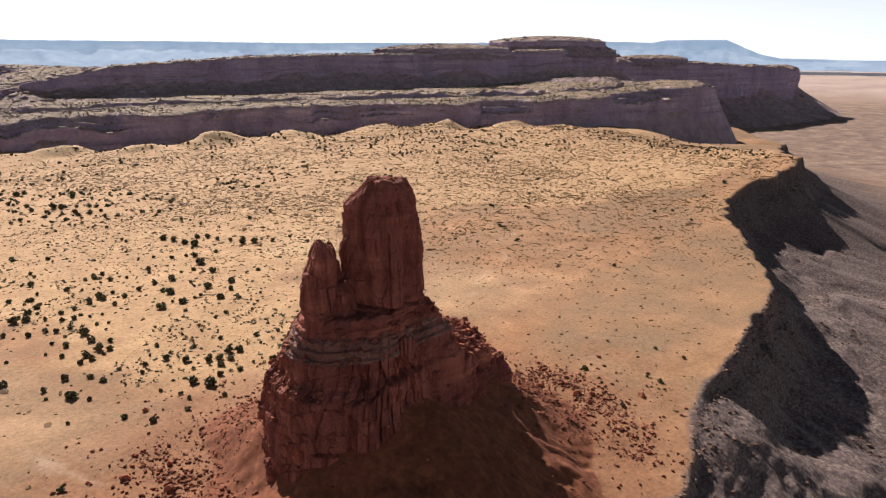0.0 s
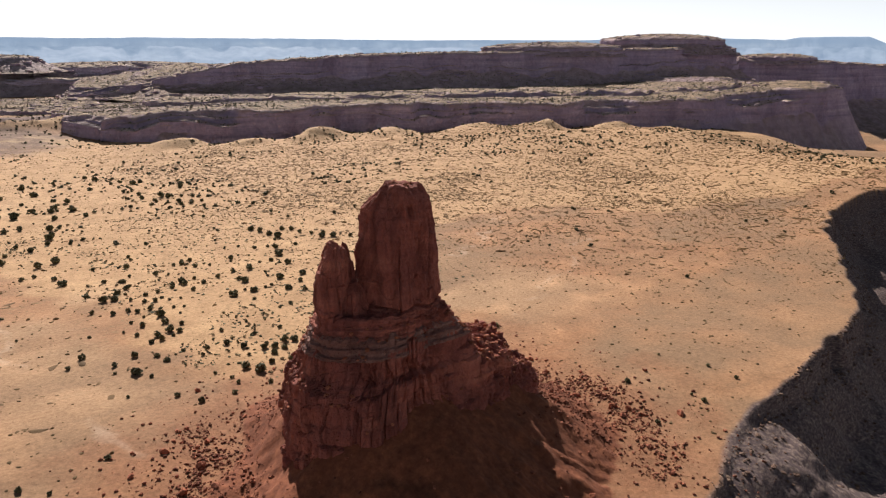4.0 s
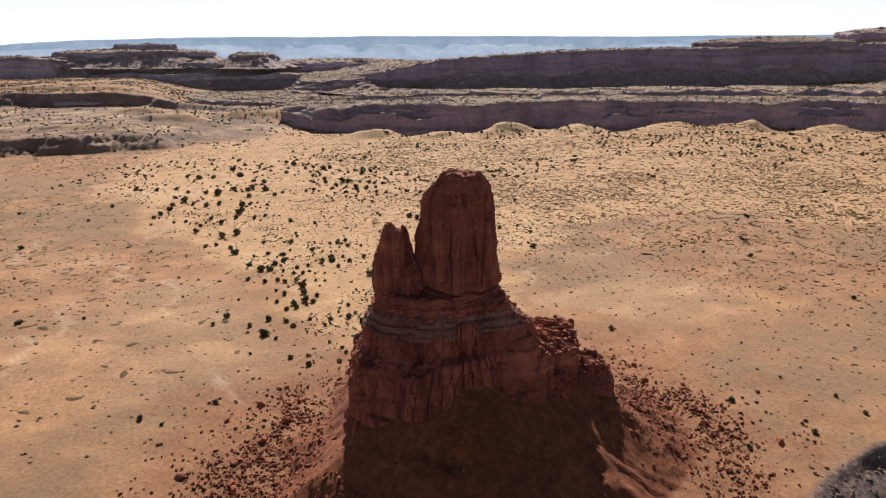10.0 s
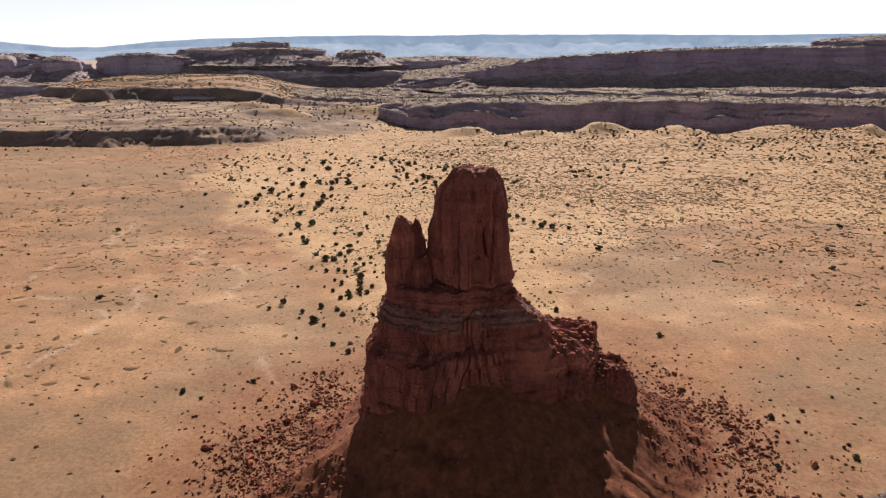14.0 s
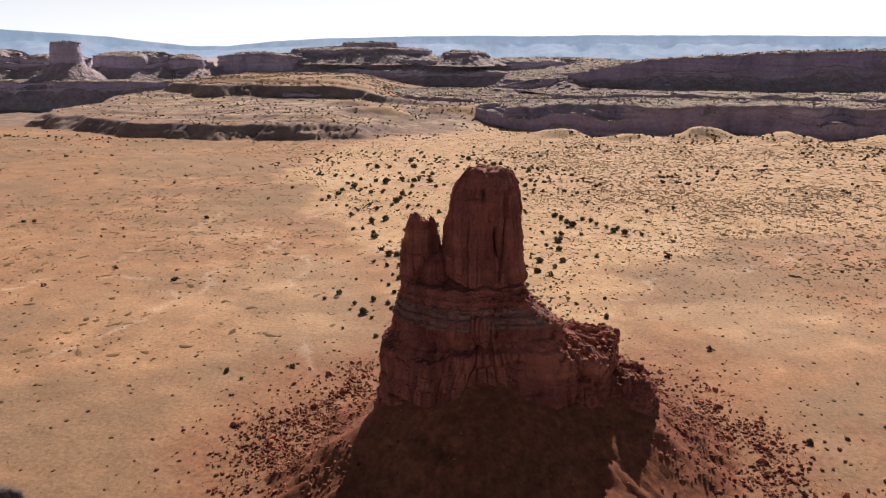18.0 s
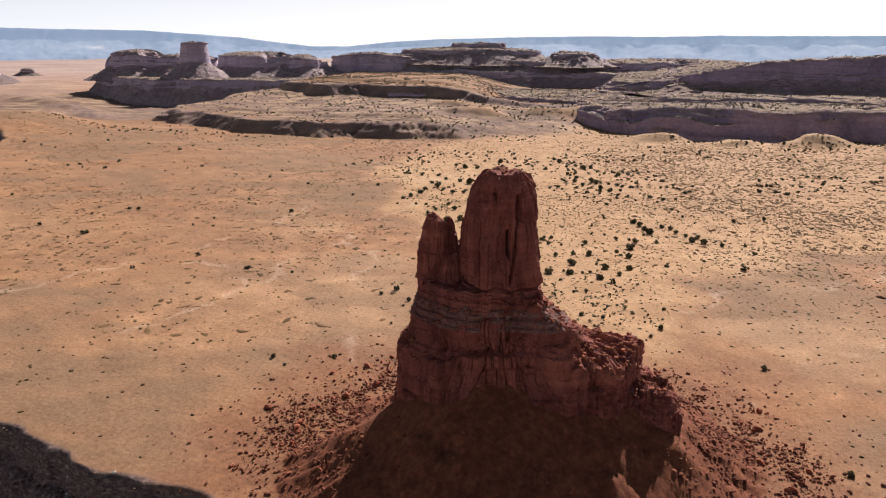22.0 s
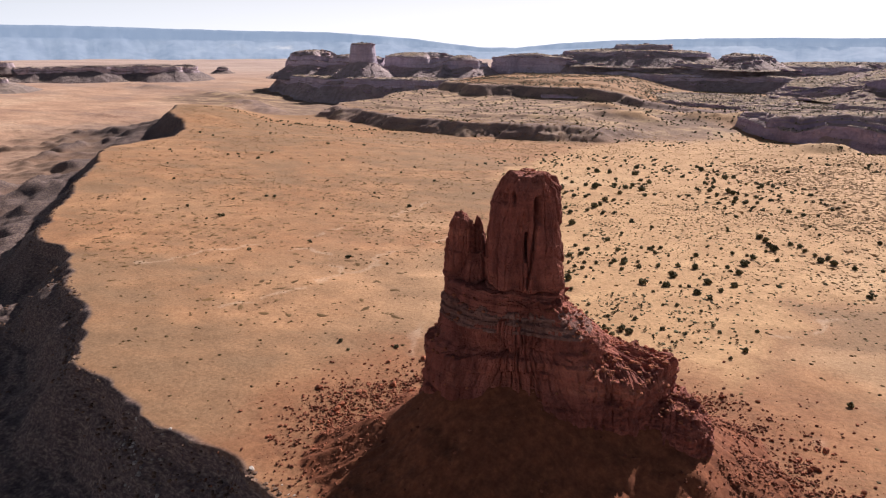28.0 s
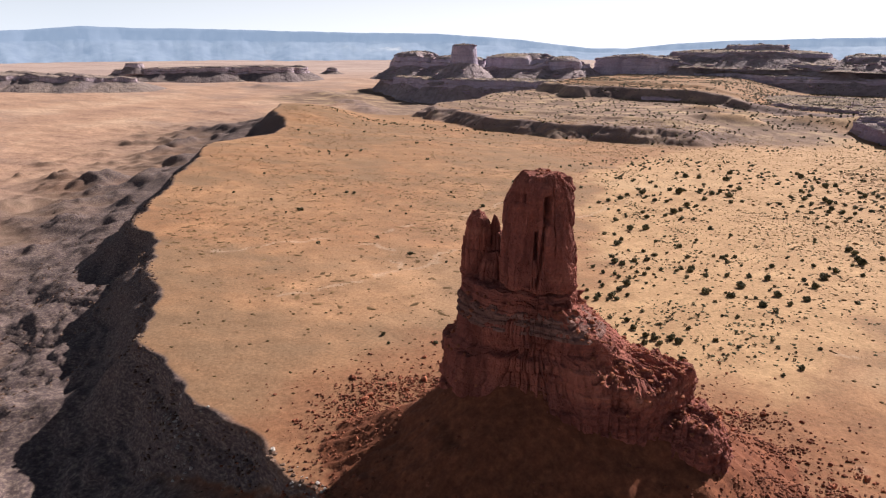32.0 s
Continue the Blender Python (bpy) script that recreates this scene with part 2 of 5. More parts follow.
# the far ridges' haze is painted in as pale mauve base colour
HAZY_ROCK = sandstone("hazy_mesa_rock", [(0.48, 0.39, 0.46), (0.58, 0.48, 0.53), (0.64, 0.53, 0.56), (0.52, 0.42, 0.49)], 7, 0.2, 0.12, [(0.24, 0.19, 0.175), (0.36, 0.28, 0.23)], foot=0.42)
# raised bluish tones stand in for haze over the middle and west mesas
HAZE_PALED_MESA = sandstone("haze_paled_mesa_rock", [(0.40, 0.345, 0.46), (0.56, 0.48, 0.60), (0.68, 0.575, 0.66), (0.48, 0.415, 0.53)], 3.2, 0.4, 0.12, [(0.18, 0.142, 0.112), (0.38, 0.285, 0.205)])


def leaf_material(name, dark, light, thin=0.0):
    """Foliage; thin: how much of the light passes through."""
    m, t, b = shader(name, 0.8)
    n = tex(t, "ShaderNodeTexNoise", 3.0, 3)
    info = t.nodes.new("ShaderNodeObjectInfo")
    geo = t.nodes.new("ShaderNodeNewGeometry")
    col = ramp(t, n.outputs["Fac"], [(0.3, dark), (0.7, light)])
    vary = ramp(t, info.outputs["Random"], [(0.0, (0.7, 0.72, 0.7)), (1.0, (1.25, 1.2, 1.1))])
    vary2 = ramp(t, geo.outputs["Random Per Island"], [(0.0, (0.7, 0.7, 0.7)), (1.0, (1.3, 1.3, 1.25))])
    col = mix(t, 1.0, mix(t, 1.0, col, vary, "MULTIPLY"), vary2, "MULTIPLY")
    t.links.new(col, b.inputs["Base Color"])
    if thin:
        glow = t.nodes.new("ShaderNodeBsdfTranslucent")
        t.links.new(col, glow.inputs["Color"])
        both = t.nodes.new("ShaderNodeMixShader")
        both.inputs[0].default_value = thin
        t.links.new(b.outputs[0], both.inputs[1])
        t.links.new(glow.outputs[0], both.inputs[2])
        t.links.new(both.outputs[0], t.nodes["Material Output"].inputs["Surface"])
    return m


JUNIPER = leaf_material("juniper_leaves", (0.095, 0.09, 0.048), (0.20, 0.18, 0.10), 0.2)
SAGE = leaf_material("dry_sage", (0.18, 0.122, 0.062), (0.31, 0.21, 0.112), 0.5)
SLOPE_ROCK = sandstone("slope_rock", [(0.10, 0.062, 0.05), (0.18, 0.115, 0.088), (0.32, 0.23, 0.17), (0.15, 0.095, 0.075)], 1.5, 0.3, 1.0, None, True)
PALE_ROCK = sandstone("pale_rock", [(0.40, 0.36, 0.33), (0.50, 0.46, 0.42), (0.58, 0.54, 0.5), (0.42, 0.38, 0.35)], 0.8, 0.2)
BRUSH = leaf_material("brown_sage", (0.29, 0.178, 0.092), (0.43, 0.275, 0.15), 0.5)
GRASS = leaf_material("dry_grass", (0.25, 0.158, 0.082), (0.33, 0.212, 0.112), 0.5)
# distant scrub, with haze painted in as lighter greyed leaf colour
HAZED_SCRUB = leaf_material("haze_paled_scrub", (0.15, 0.135, 0.105), (0.26, 0.23, 0.17))
BARK = sandstone("bark", [(0.10, 0.07, 0.05), (0.15, 0.11, 0.08), (0.2, 0.15, 0.1), (0.12, 0.09, 0.07)], 0.3)


def ground_material():
    m, t, b = shader("desert_ground", 0.95)
    big = tex(t, "ShaderNodeTexNoise", 0.011, 6, (1, 1, 0))
    sand = ramp(t, big.outputs["Fac"], [(0.36, (0.37, 0.196, 0.104)), (0.5, (0.435, 0.240, 0.127)), (0.64, (0.495, 0.288, 0.157))])
    mid = tex(t, "ShaderNodeTexNoise", 0.09, 7, (1, 1, 0))
    sand = mix(t, 0.75, sand, ramp(t, mid.outputs["Fac"], [(0.3, (0.62, 0.57, 0.54)), (0.7, (1.25, 1.23, 1.2))]), "MULTIPLY")
    streak = tex(t, "ShaderNodeTexNoise", 0.34, 4, (0.38, 1.05, 0))
    sand = mix(t, ramp(t, streak.outputs["Fac"], [(0.55, (0, 0, 0)), (0.65, (0.36, 0.36, 0.36))]), sand, (0.27, 0.165, 0.095))
    sand = mix(t, attribute(t, "gold"), sand, ramp(t, mid.outputs["Fac"], [(0.3, (0.40, 0.243, 0.128)), (0.7, (0.57, 0.370, 0.202))]))
    sand = mix(t, attribute(t, "pale"), sand, (0.64, 0.46, 0.28))
    sand = mix(t, attribute(t, "flat"), sand, (0.272, 0.170, 0.099))
    tuft = tex(t, "ShaderNodeTexVoronoi", 0.42, 0, (1, 1, 0))
    spots = ramp(t, tuft.outputs["Distance"], [(0.12, (1, 1, 1)), (0.34, (0, 0, 0))])
    wash = attribute(t, "wash")
    sand = mix(t, wash, sand, (0.60, 0.46, 0.34))
    scrub = mix(t, 1.0, spots, attribute(t, "scrub"), "MULTIPLY")
    sand = mix(t, scrub, sand, (0.28, 0.187, 0.10))
    red = tex(t, "ShaderNodeTexNoise", 0.5, 9, rough=0.68)
    redcol = ramp(t, red.outputs["Fac"], [(0.3, (0.14, 0.050, 0.027)), (0.5, (0.205, 0.073, 0.038)), (0.75, (0.31, 0.117, 0.056))])
    col = mix(t, attribute(t, "talus"), sand, redcol)
    gl = tex(t, "ShaderNodeTexNoise", 1.3, 10, (0.6, 0.6, 1.8), 0.72)
    scree = ramp(t, gl.outputs["Fac"], [(0.34, (0.068, 0.050, 0.056)), (0.5, (0.14, 0.103, 0.10)), (0.64, (0.31, 0.24, 0.195))])
    col = mix(t, attribute(t, "scree"), col, scree)
    low = tex(t, "ShaderNodeTexNoise", 0.008, 6, (1, 1, 0))
    lowcol = ramp(t, low.outputs["Fac"], [(0.36, (0.42, 0.265, 0.19)), (0.5, (0.51, 0.325, 0.225)), (0.64, (0.58, 0.40, 0.285))])
    far = tex(t, "ShaderNodeTexNoise", 0.035, 9, (0.5, 1.4, 0), 0.65)
    lowcol = mix(t, 0.8, lowcol, ramp(t, far.outputs["Fac"], [(0.34, (0.66, 0.64, 0.66)), (0.5, (1.0, 1.0, 1.0)), (0.66, (1.2, 1.22, 1.22))]), "MULTIPLY")
    tract = tex(t, "ShaderNodeTexNoise", 0.0045, 8, (0.6, 1.3, 0), 0.6)
    lowcol = mix(t, ramp(t, tract.outputs["Fac"], [(0.5, (0, 0, 0)), (0.6, (0.75, 0.75, 0.75))]), lowcol, (0.34, 0.245, 0.205))
    speck = tex(t, "ShaderNodeTexNoise", 0.22, 6, (0.7, 1.2, 0), 0.7)
    lowcol = mix(t, 0.8, lowcol, ramp(t, speck.outputs["Fac"], [(0.34, (0.6, 0.58, 0.56)), (0.6, (1.12, 1.12, 1.12))]), "MULTIPLY")
    col = mix(t, attribute(t, "lowland"), col, lowcol)
    # haze over the distant plain, painted as a paler ground colour
    col = mix(t, attribute(t, "far_haze"), col, ramp(t, tract.outputs["Fac"], [(0.4, (0.40, 0.32, 0.31)), (0.6, (0.56, 0.45, 0.40))]))
    dusk = tex(t, "ShaderNodeTexNoise", 0.035, 10, (0.7, 1.3, 1), 0.68)
    col = mix(t, attribute(t, "dusky"), col, ramp(t, dusk.outputs["Fac"], [(0.36, (0.17, 0.112, 0.085)), (0.50, (0.27, 0.182, 0.132)), (0.60, (0.45, 0.32, 0.20)), (0.7, (0.56, 0.41, 0.26))]))
    bad = tex(t, "ShaderNodeTexNoise", 0.045, 10, (1, 1, 2.5), 0.68)
    col = mix(t, attribute(t, "badland"), col, ramp(t, bad.outputs["Fac"], [(0.35, (0.16, 0.112, 0.096)), (0.52, (0.26, 0.182, 0.145)), (0.68, (0.38, 0.275, 0.20))]))
    col = mix(t, attribute(t, "bank"), col, ramp(t, dusk.outputs["Fac"], [(0.36, (0.21, 0.152, 0.142)), (0.52, (0.30, 0.215, 0.188)), (0.66, (0.43, 0.315, 0.235))]))
    fine = tex(t, "ShaderNodeTexNoise", 1.1, 9, rough=0.7)
    col = mix(t, 0.75, col, ramp(t, fine.outputs["Fac"], [(0.3, (0.55, 0.53, 0.51)), (0.7, (1.3, 1.3, 1.3))]), "MULTIPLY")
    t.links.new(col, b.inputs["Base Color"])
    bump(t, b, fine.outputs["Fac"], 0.5, 0.3)
    return m


GROUND = ground_material()

# ---- the ground: a plateau with a rim, lowland round it, mesas standing on it ----
BUTTE = np.array([6.9, -6.85])
RIM = [(-8, -37), (14, -43), (39, -43), (63, -35), (85, -29), (135, -19), (178, -11), (237, 17), (262, 36), (306, 57), (385, 58), (458, 69), (475, 95),
       (520, 113), (640, 154), (760, 197), (900, 236), (985, 330), (1040, 480), (1200, 660), (1500, 950), (1500, 2300), (0, 2600), (-700, 2300), (-500, 1250), (-400, 800), (-440, 690),
       (-552, 566), (-492, 494), (-432, 436), (-404, 385), (-392, 345), (-378, 285), (-337, 235), (-262, 140), (-215, 87), (-142, 38), (-103, 0), (-68, -19), (-45, -23), (-24, -30)]
# control heights of the plateau, fitted to the camera's view: x, y, z
FIT_HEIGHTS = [(0, 60, 0), (-99, 500, -12), (-240, 570, -14), (-330, 620, -15), (-415, 670, -16), (-60, 225, -3.5), (155, 37, -1), (-14, 662, -4), (250, 455, -8), (302, 428, -4), (390, 365, 3), (105, 490, -9), (190, 540, -15), (330, 480, -13), (480, 400, -9), (620, 330, -14),
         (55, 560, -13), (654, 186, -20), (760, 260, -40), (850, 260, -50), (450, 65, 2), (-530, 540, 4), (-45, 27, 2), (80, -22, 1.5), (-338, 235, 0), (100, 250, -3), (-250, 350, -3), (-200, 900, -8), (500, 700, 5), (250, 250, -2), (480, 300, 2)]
FOOT = [(-11.5, -3), (-10.5, -9.5), (-4, -15.5), (8, -17), (22, -14.5), (34, -11), (37.5, -3), (34, 6), (20, 12), (6, 13), (-6, 8)]


def mounds(x, y):
    """Pale sand hills at the foot of the bench."""
    h = 0.0
    for mx, my, wide, deep, high in ((58, 695, 62, 22, 11), (-35, 640, 30, 16, 8), (-70, 700, 45, 14, 7), (130, 505, 26, 14, 8), (250, 497, 30, 16, 9), (318, 470, 24, 15, 10), (380, 440, 34, 16, 8),
                                     (446, 405, 26, 15, 9), (505, 372, 30, 14, 8), (190, 520, 22, 13, 9), (570, 340, 30, 14, 7)):
        h = h + high * np.exp(-((x - mx) / wide) ** 2 - ((y - my) / deep) ** 2)
    return h * (1 + 0.3 * fbm(x / 25, y / 25, octaves=3, seed=29))


BANK_AREA = [(-470, 800), (-440, 720), (-425, 668), (-386, 636), (-325, 594), (-284, 572), (-222, 547), (-141, 516), (-95, 512), (-40, 540), (60, 640), (160, 760), (300, 1300), (-360, 1330), (-400, 1000)]
BENCH_AREA = [(-372, 960), (-330, 880), (-262, 846), (-200, 836), (-130, 812), (-60, 792), (40, 765), (110, 765), (420, 900), (320, 1330), (-420, 1330)]


def banks(x, y):
    """Long eroded banks, steps and scree hills beyond the plateau: how high they rise, and how far a place lies on them."""
    rise, bare = np.zeros(x.shape), np.zeros(x.shape)
    there = (y > 420) | (x < -420)
    if there.any():
        rise[there], bare[there] = banks_at(x[there], y[there])
    return rise, bare


def banks_at(x, y):
    warp = 9 * fbm(x / 45, y / 45, octaves=4, seed=141)
    first = outline_distance(x, y, BANK_AREA) + warp
    along = 0.82 * x - 0.57 * y + 6 * vnoise(x / 25, y / 25, seed=142)
    gully = 0.75 * np.abs(vnoise(along / 11, first / 70, seed=143)) + 0.45 * np.abs(vnoise(along / 5, first / 40, seed=144)) + 0.25 * np.abs(fbm(x / 9, y / 9, octaves=3, seed=146))
    first = first - 7 * gully + 2.5 * fbm(x / 6, y / 6, octaves=3, seed=148)
    second = outline_distance(x, y, BENCH_AREA) + 1.3 * warp - 6 * gully
    rise = (6.5 * smooth(-2, 9, first) + 5.5 * smooth(9, 19, first)) * smooth(20, -110, x) + 3.0 * smooth(60, 75, first + 8 * fbm(x / 30, y / 60, octaves=3, seed=145)) - 5 * smooth(40, 160, first) * smooth(30, -30, second)
    rise = rise + (11 * smooth(0, 11, second) + 3.0 * smooth(55, 63, second + 14 * fbm(x / 60, y / 60, octaves=3, seed=147))) * (0.3 + 0.7 * smooth(20, -130, x))
    for hx, hy, along, across, high, turn in ((-1090, 1105, 85, 26, 13, -15), (-1010, 1095, 50, 20, 9, 5), (-860, 1030, 90, 26, 13, -22), (-770, 990, 50, 20, 9, -10), (-640, 850, 95, 30, 13, -35), (-560, 790, 60, 22, 8, -35), (-690, 905, 60, 26, 9, -30), (-808, 676, 40, 13, 9, 25), (-760, 690, 26, 9, 5, 20)):
        c, w = math.cos(radians(turn)), math.sin(radians(turn))
        u, v = ((x - hx) * c + (y - hy) * w) / along, ((y - hy) * c - (x - hx) * w) / across
        rise = rise + 0.6 * high * np.exp(-(u * u + v * v) ** 1.3) * (1 - 0.8 * gully)
    rise = rise + 0.6 * fbm(x / 5, y / 5, octaves=3, seed=149) * smooth(-4, 4, first) * smooth(30, 20, first)
    return rise, np.clip(smooth(20, -110, x) * smooth(-6, 4, first) * smooth(30, 19, first) + smooth(-6, 3, second) * smooth(22, 12, second), 0, 1)


def terrain(x, y):
    """Height of the ground, and what covers it."""
    wx = x + 3.6 * fbm(x / 38, y / 38, octaves=4, seed=3) + 1.2 * fbm(x / 9, y / 9, octaves=2, seed=4) + 7 * vnoise(x / 170, y / 170, seed=5) * smooth(120, 260, np.hypot(x, y))
    wy = y + 3.6 * fbm(x / 38, y / 38, octaves=4, seed=9) + 1.2 * fbm(x / 9, y / 9, octaves=2, seed=10) + 7 * vnoise(x / 170, y / 170, seed=8) * smooth(120, 260, np.hypot(x, y))
    inland = outline_distance(wx, wy, RIM)
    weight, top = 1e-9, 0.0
    for sx, sy, sz in FIT_HEIGHTS:
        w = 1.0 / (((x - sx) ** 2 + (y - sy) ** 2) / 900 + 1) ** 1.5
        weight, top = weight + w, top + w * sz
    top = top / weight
    dunes = smooth(180, 420, x + 0.5 * y) * smooth(900, 500, y)
    top = top + dunes * (1.0 * fbm(x / 60, y / 60, octaves=3, seed=21) + 3.0 * smooth(340, 400, y + 0.25 * (x - 300)) * smooth(520, 440, y + 0.3 * (x - 300)) * np.abs(fbm(x / 42, y / 42, octaves=2, seed=23))) + 0.25 * fbm(x / 14, y / 14, octaves=4, seed=11)
    top = top + mounds(x, y)
    rise, _ = banks(x, y)
    out = np.maximum(-inland, 0)
    far = np.hypot(x, y)
    east = smooth(-60, 120, x)
    floor = -34 * (1 - east) - 62 * east
    floor = floor + (-15 - 35 * east - floor) * smooth(750, 1800, far)
    spur = 1 + (0.4 - 0.22 * east) * fbm(x / 26, y / 26, octaves=4, seed=31)
    gentle = np.exp(-((x - 68) / 24) ** 2 - ((y + 40) / 22) ** 2)
    sheer = smooth(95, 150, x)
    lip = (8 + 6 * sheer + 3 * vnoise(x / 20, y / 20, seed=33)) * (1 - 0.75 * gentle)
    slope = 0.37 + 0.14 * gentle + 0.06 * sheer
    gut = np.abs(fbm(x / 15, y / 15, octaves=4, seed=39))
    drop = lip * smooth(0.0, 3.0, out) + slope * np.maximum(out - 3, 0) * spur + 9 * (1 - 0.9 * gentle) * smooth(3, 17, out) + 1.6 * (1 - 0.6 * east) * (0.5 - gut) * smooth(5, 20, out)
    band = 2.6
    q = drop / band + (0.05 * x + 0.022 * y) / band + 0.3 * vnoise(x / 18, y / 18, seed=35)
    stepped = band * (np.floor(q) + smooth(0.5, 0.95, q - np.floor(q))) - band * q
    hard = smooth(-0.35, 0.4, fbm(x / 30, y / 30, octaves=3, seed=36))
    drop = np.maximum(drop + (0.8 - 0.7 * east) * stepped * hard * smooth(4, 9, out), 0)
    depth = top - floor
    fall = np.where(out > 0, depth * (1 - np.exp(-(drop / np.maximum(depth, 1)) ** 1.35 * 1.1)), 0)
    low = smooth(0.7, 1.0, fall / np.maximum(depth, 1)) * (out > 0)
    ridged = fbm(x / 80, y / 80, octaves=2, seed=41)
    rill = np.abs(fbm(x / 13, y / 13, octaves=4, seed=42))
    knolls = 5.5 * smooth(0.12, 0.8, ridged) * (1 - 0.5 * rill) * smooth(330, 120, out) * smooth(45, 95, out) * smooth(20, -60, x) * smooth(480, 330, y)
    hills = knolls + low * (1.2 * np.abs(fbm(x / 75, y / 75, octaves=5, seed=43)) * smooth(1300, 200, out) + 2 * fbm(x / 260, y / 260, octaves=3, seed=44))
    z = top - fall + hills + (0.5 * fbm(x / 7, y / 7, octaves=4, seed=37) - 0.4 * rill) * smooth(3, 9, out) * smooth(500, 150, out)
    z = z + rise
    # talus round the butte
    fx, fy = x + 0.9 * fbm(x / 9, y / 9, octaves=3, seed=51), y + 0.9 * fbm(x / 9, y / 9, octaves=3, seed=53)
    apart = -outline_distance(fx, fy, FOOT)
    angle = np.arctan2(y - BUTTE[1], x - BUTTE[0])
    crown = 12.8 + 4.8 * np.exp(-((x - 7) / 13) ** 2) * smooth(2, -8, y) - 2.0 * smooth(26, 38, x) - 5 * smooth(-4, -14, x) * smooth(-14, 0, y)
    rills = 0.26 * vnoise(angle * 34, apart / 16, seed=55) * smooth(2, 9, apart) + 0.22 * vnoise(angle * 9, apart / 26, seed=56) * smooth(2, 10, apart) + 0.14 * fbm(x / 4.5, y / 4.5, octaves=3, seed=58)
    cone = crown - 0.60 * np.maximum(apart, -4) + 0.0032 * np.clip(apart, 0, 60) ** 2 + rills + 0.3 * fbm(x / 2.6, y / 2.6, octaves=4, seed=57)
    cone = cone + 2.4 * np.exp(-((x + 24) / 6) ** 2 - ((y - 8) / 4.5) ** 2)
    talus = smooth(-0.6, 0.9, cone - z)
    z = np.maximum(z, cone) + 0.3 * np.exp(-((z - cone) / 1.2) ** 2)
    red = np.clip(talus + 0.5 * smooth(50, 24, apart + 7 * fbm(x / 12, y / 12, octaves=3, seed=59)) * (out < 1), 0, 1)
    red = red * (1 - smooth(4, 18, out) * (1 - 0.6 * smooth(-10, 4, x) * smooth(45, 32, x)))
    return z, inland, out, low, red, apart


DUSKY = [(-900, 900), (-640, 850), (-415, 700), (-238, 590), (-95, 520), (0, 555), (70, 620), (40, 770), (-80, 820), (-305, 900), (-500, 1010), (-800, 1180)]
GOLD = [(-57, 245), (-57, 205), (-30, 168), (-15, 120), (-12, 92), (-14, 60), (0, 35), (30, 28), (50, 50), (62, 80), (68, 100), (95, 125), (134, 157), (190, 150), (230, 110), (300, 90), (480, 95), (700, 250), (500, 520), (60, 620), (-70, 500), (-85, 320)]
WASHES = [[(-95, 40), (-78, 62), (-70, 85), (-74, 112), (-62, 140), (-58, 175), (-40, 240), (-30, 330)], [(-30, 20), (-34, 48), (-31, 72), (-42, 92), (-45, 130), (-62, 140)], [(-70, 85), (-90, 98), (-112, 104)],
          [(-150, 70), (-120, 110), (-105, 160), (-90, 230)], [(60, 20), (84, 48), (120, 62), (170, 100)], [(44, 70), (70, 92), (118, 112), (190, 170)]]


def washes(x, y):
    """How far a place lies in one of the shallow dry runnels."""
    wx, wy = x + 5 * fbm(x / 16, y / 16, octaves=4, seed=91), y + 5 * fbm(x / 16, y / 16, octaves=4, seed=93)
    best = np.full(x.shape, 1e9)
    for line in WASHES:
        for (ax, ay), (bx, by) in zip(line[:-1], line[1:]):
            ex, ey = bx - ax, by - ay
            u = np.clip(((wx - ax) * ex + (wy - ay) * ey) / (ex * ex + ey * ey), 0, 1)
            best = np.minimum(best, np.hypot(wx - ax - u * ex, wy - ay - u * ey))
    return smooth(1.5, 0.3, best) * smooth(-0.4, 0.3, fbm(x / 12, y / 12, octaves=3, seed=95)) * 0.75


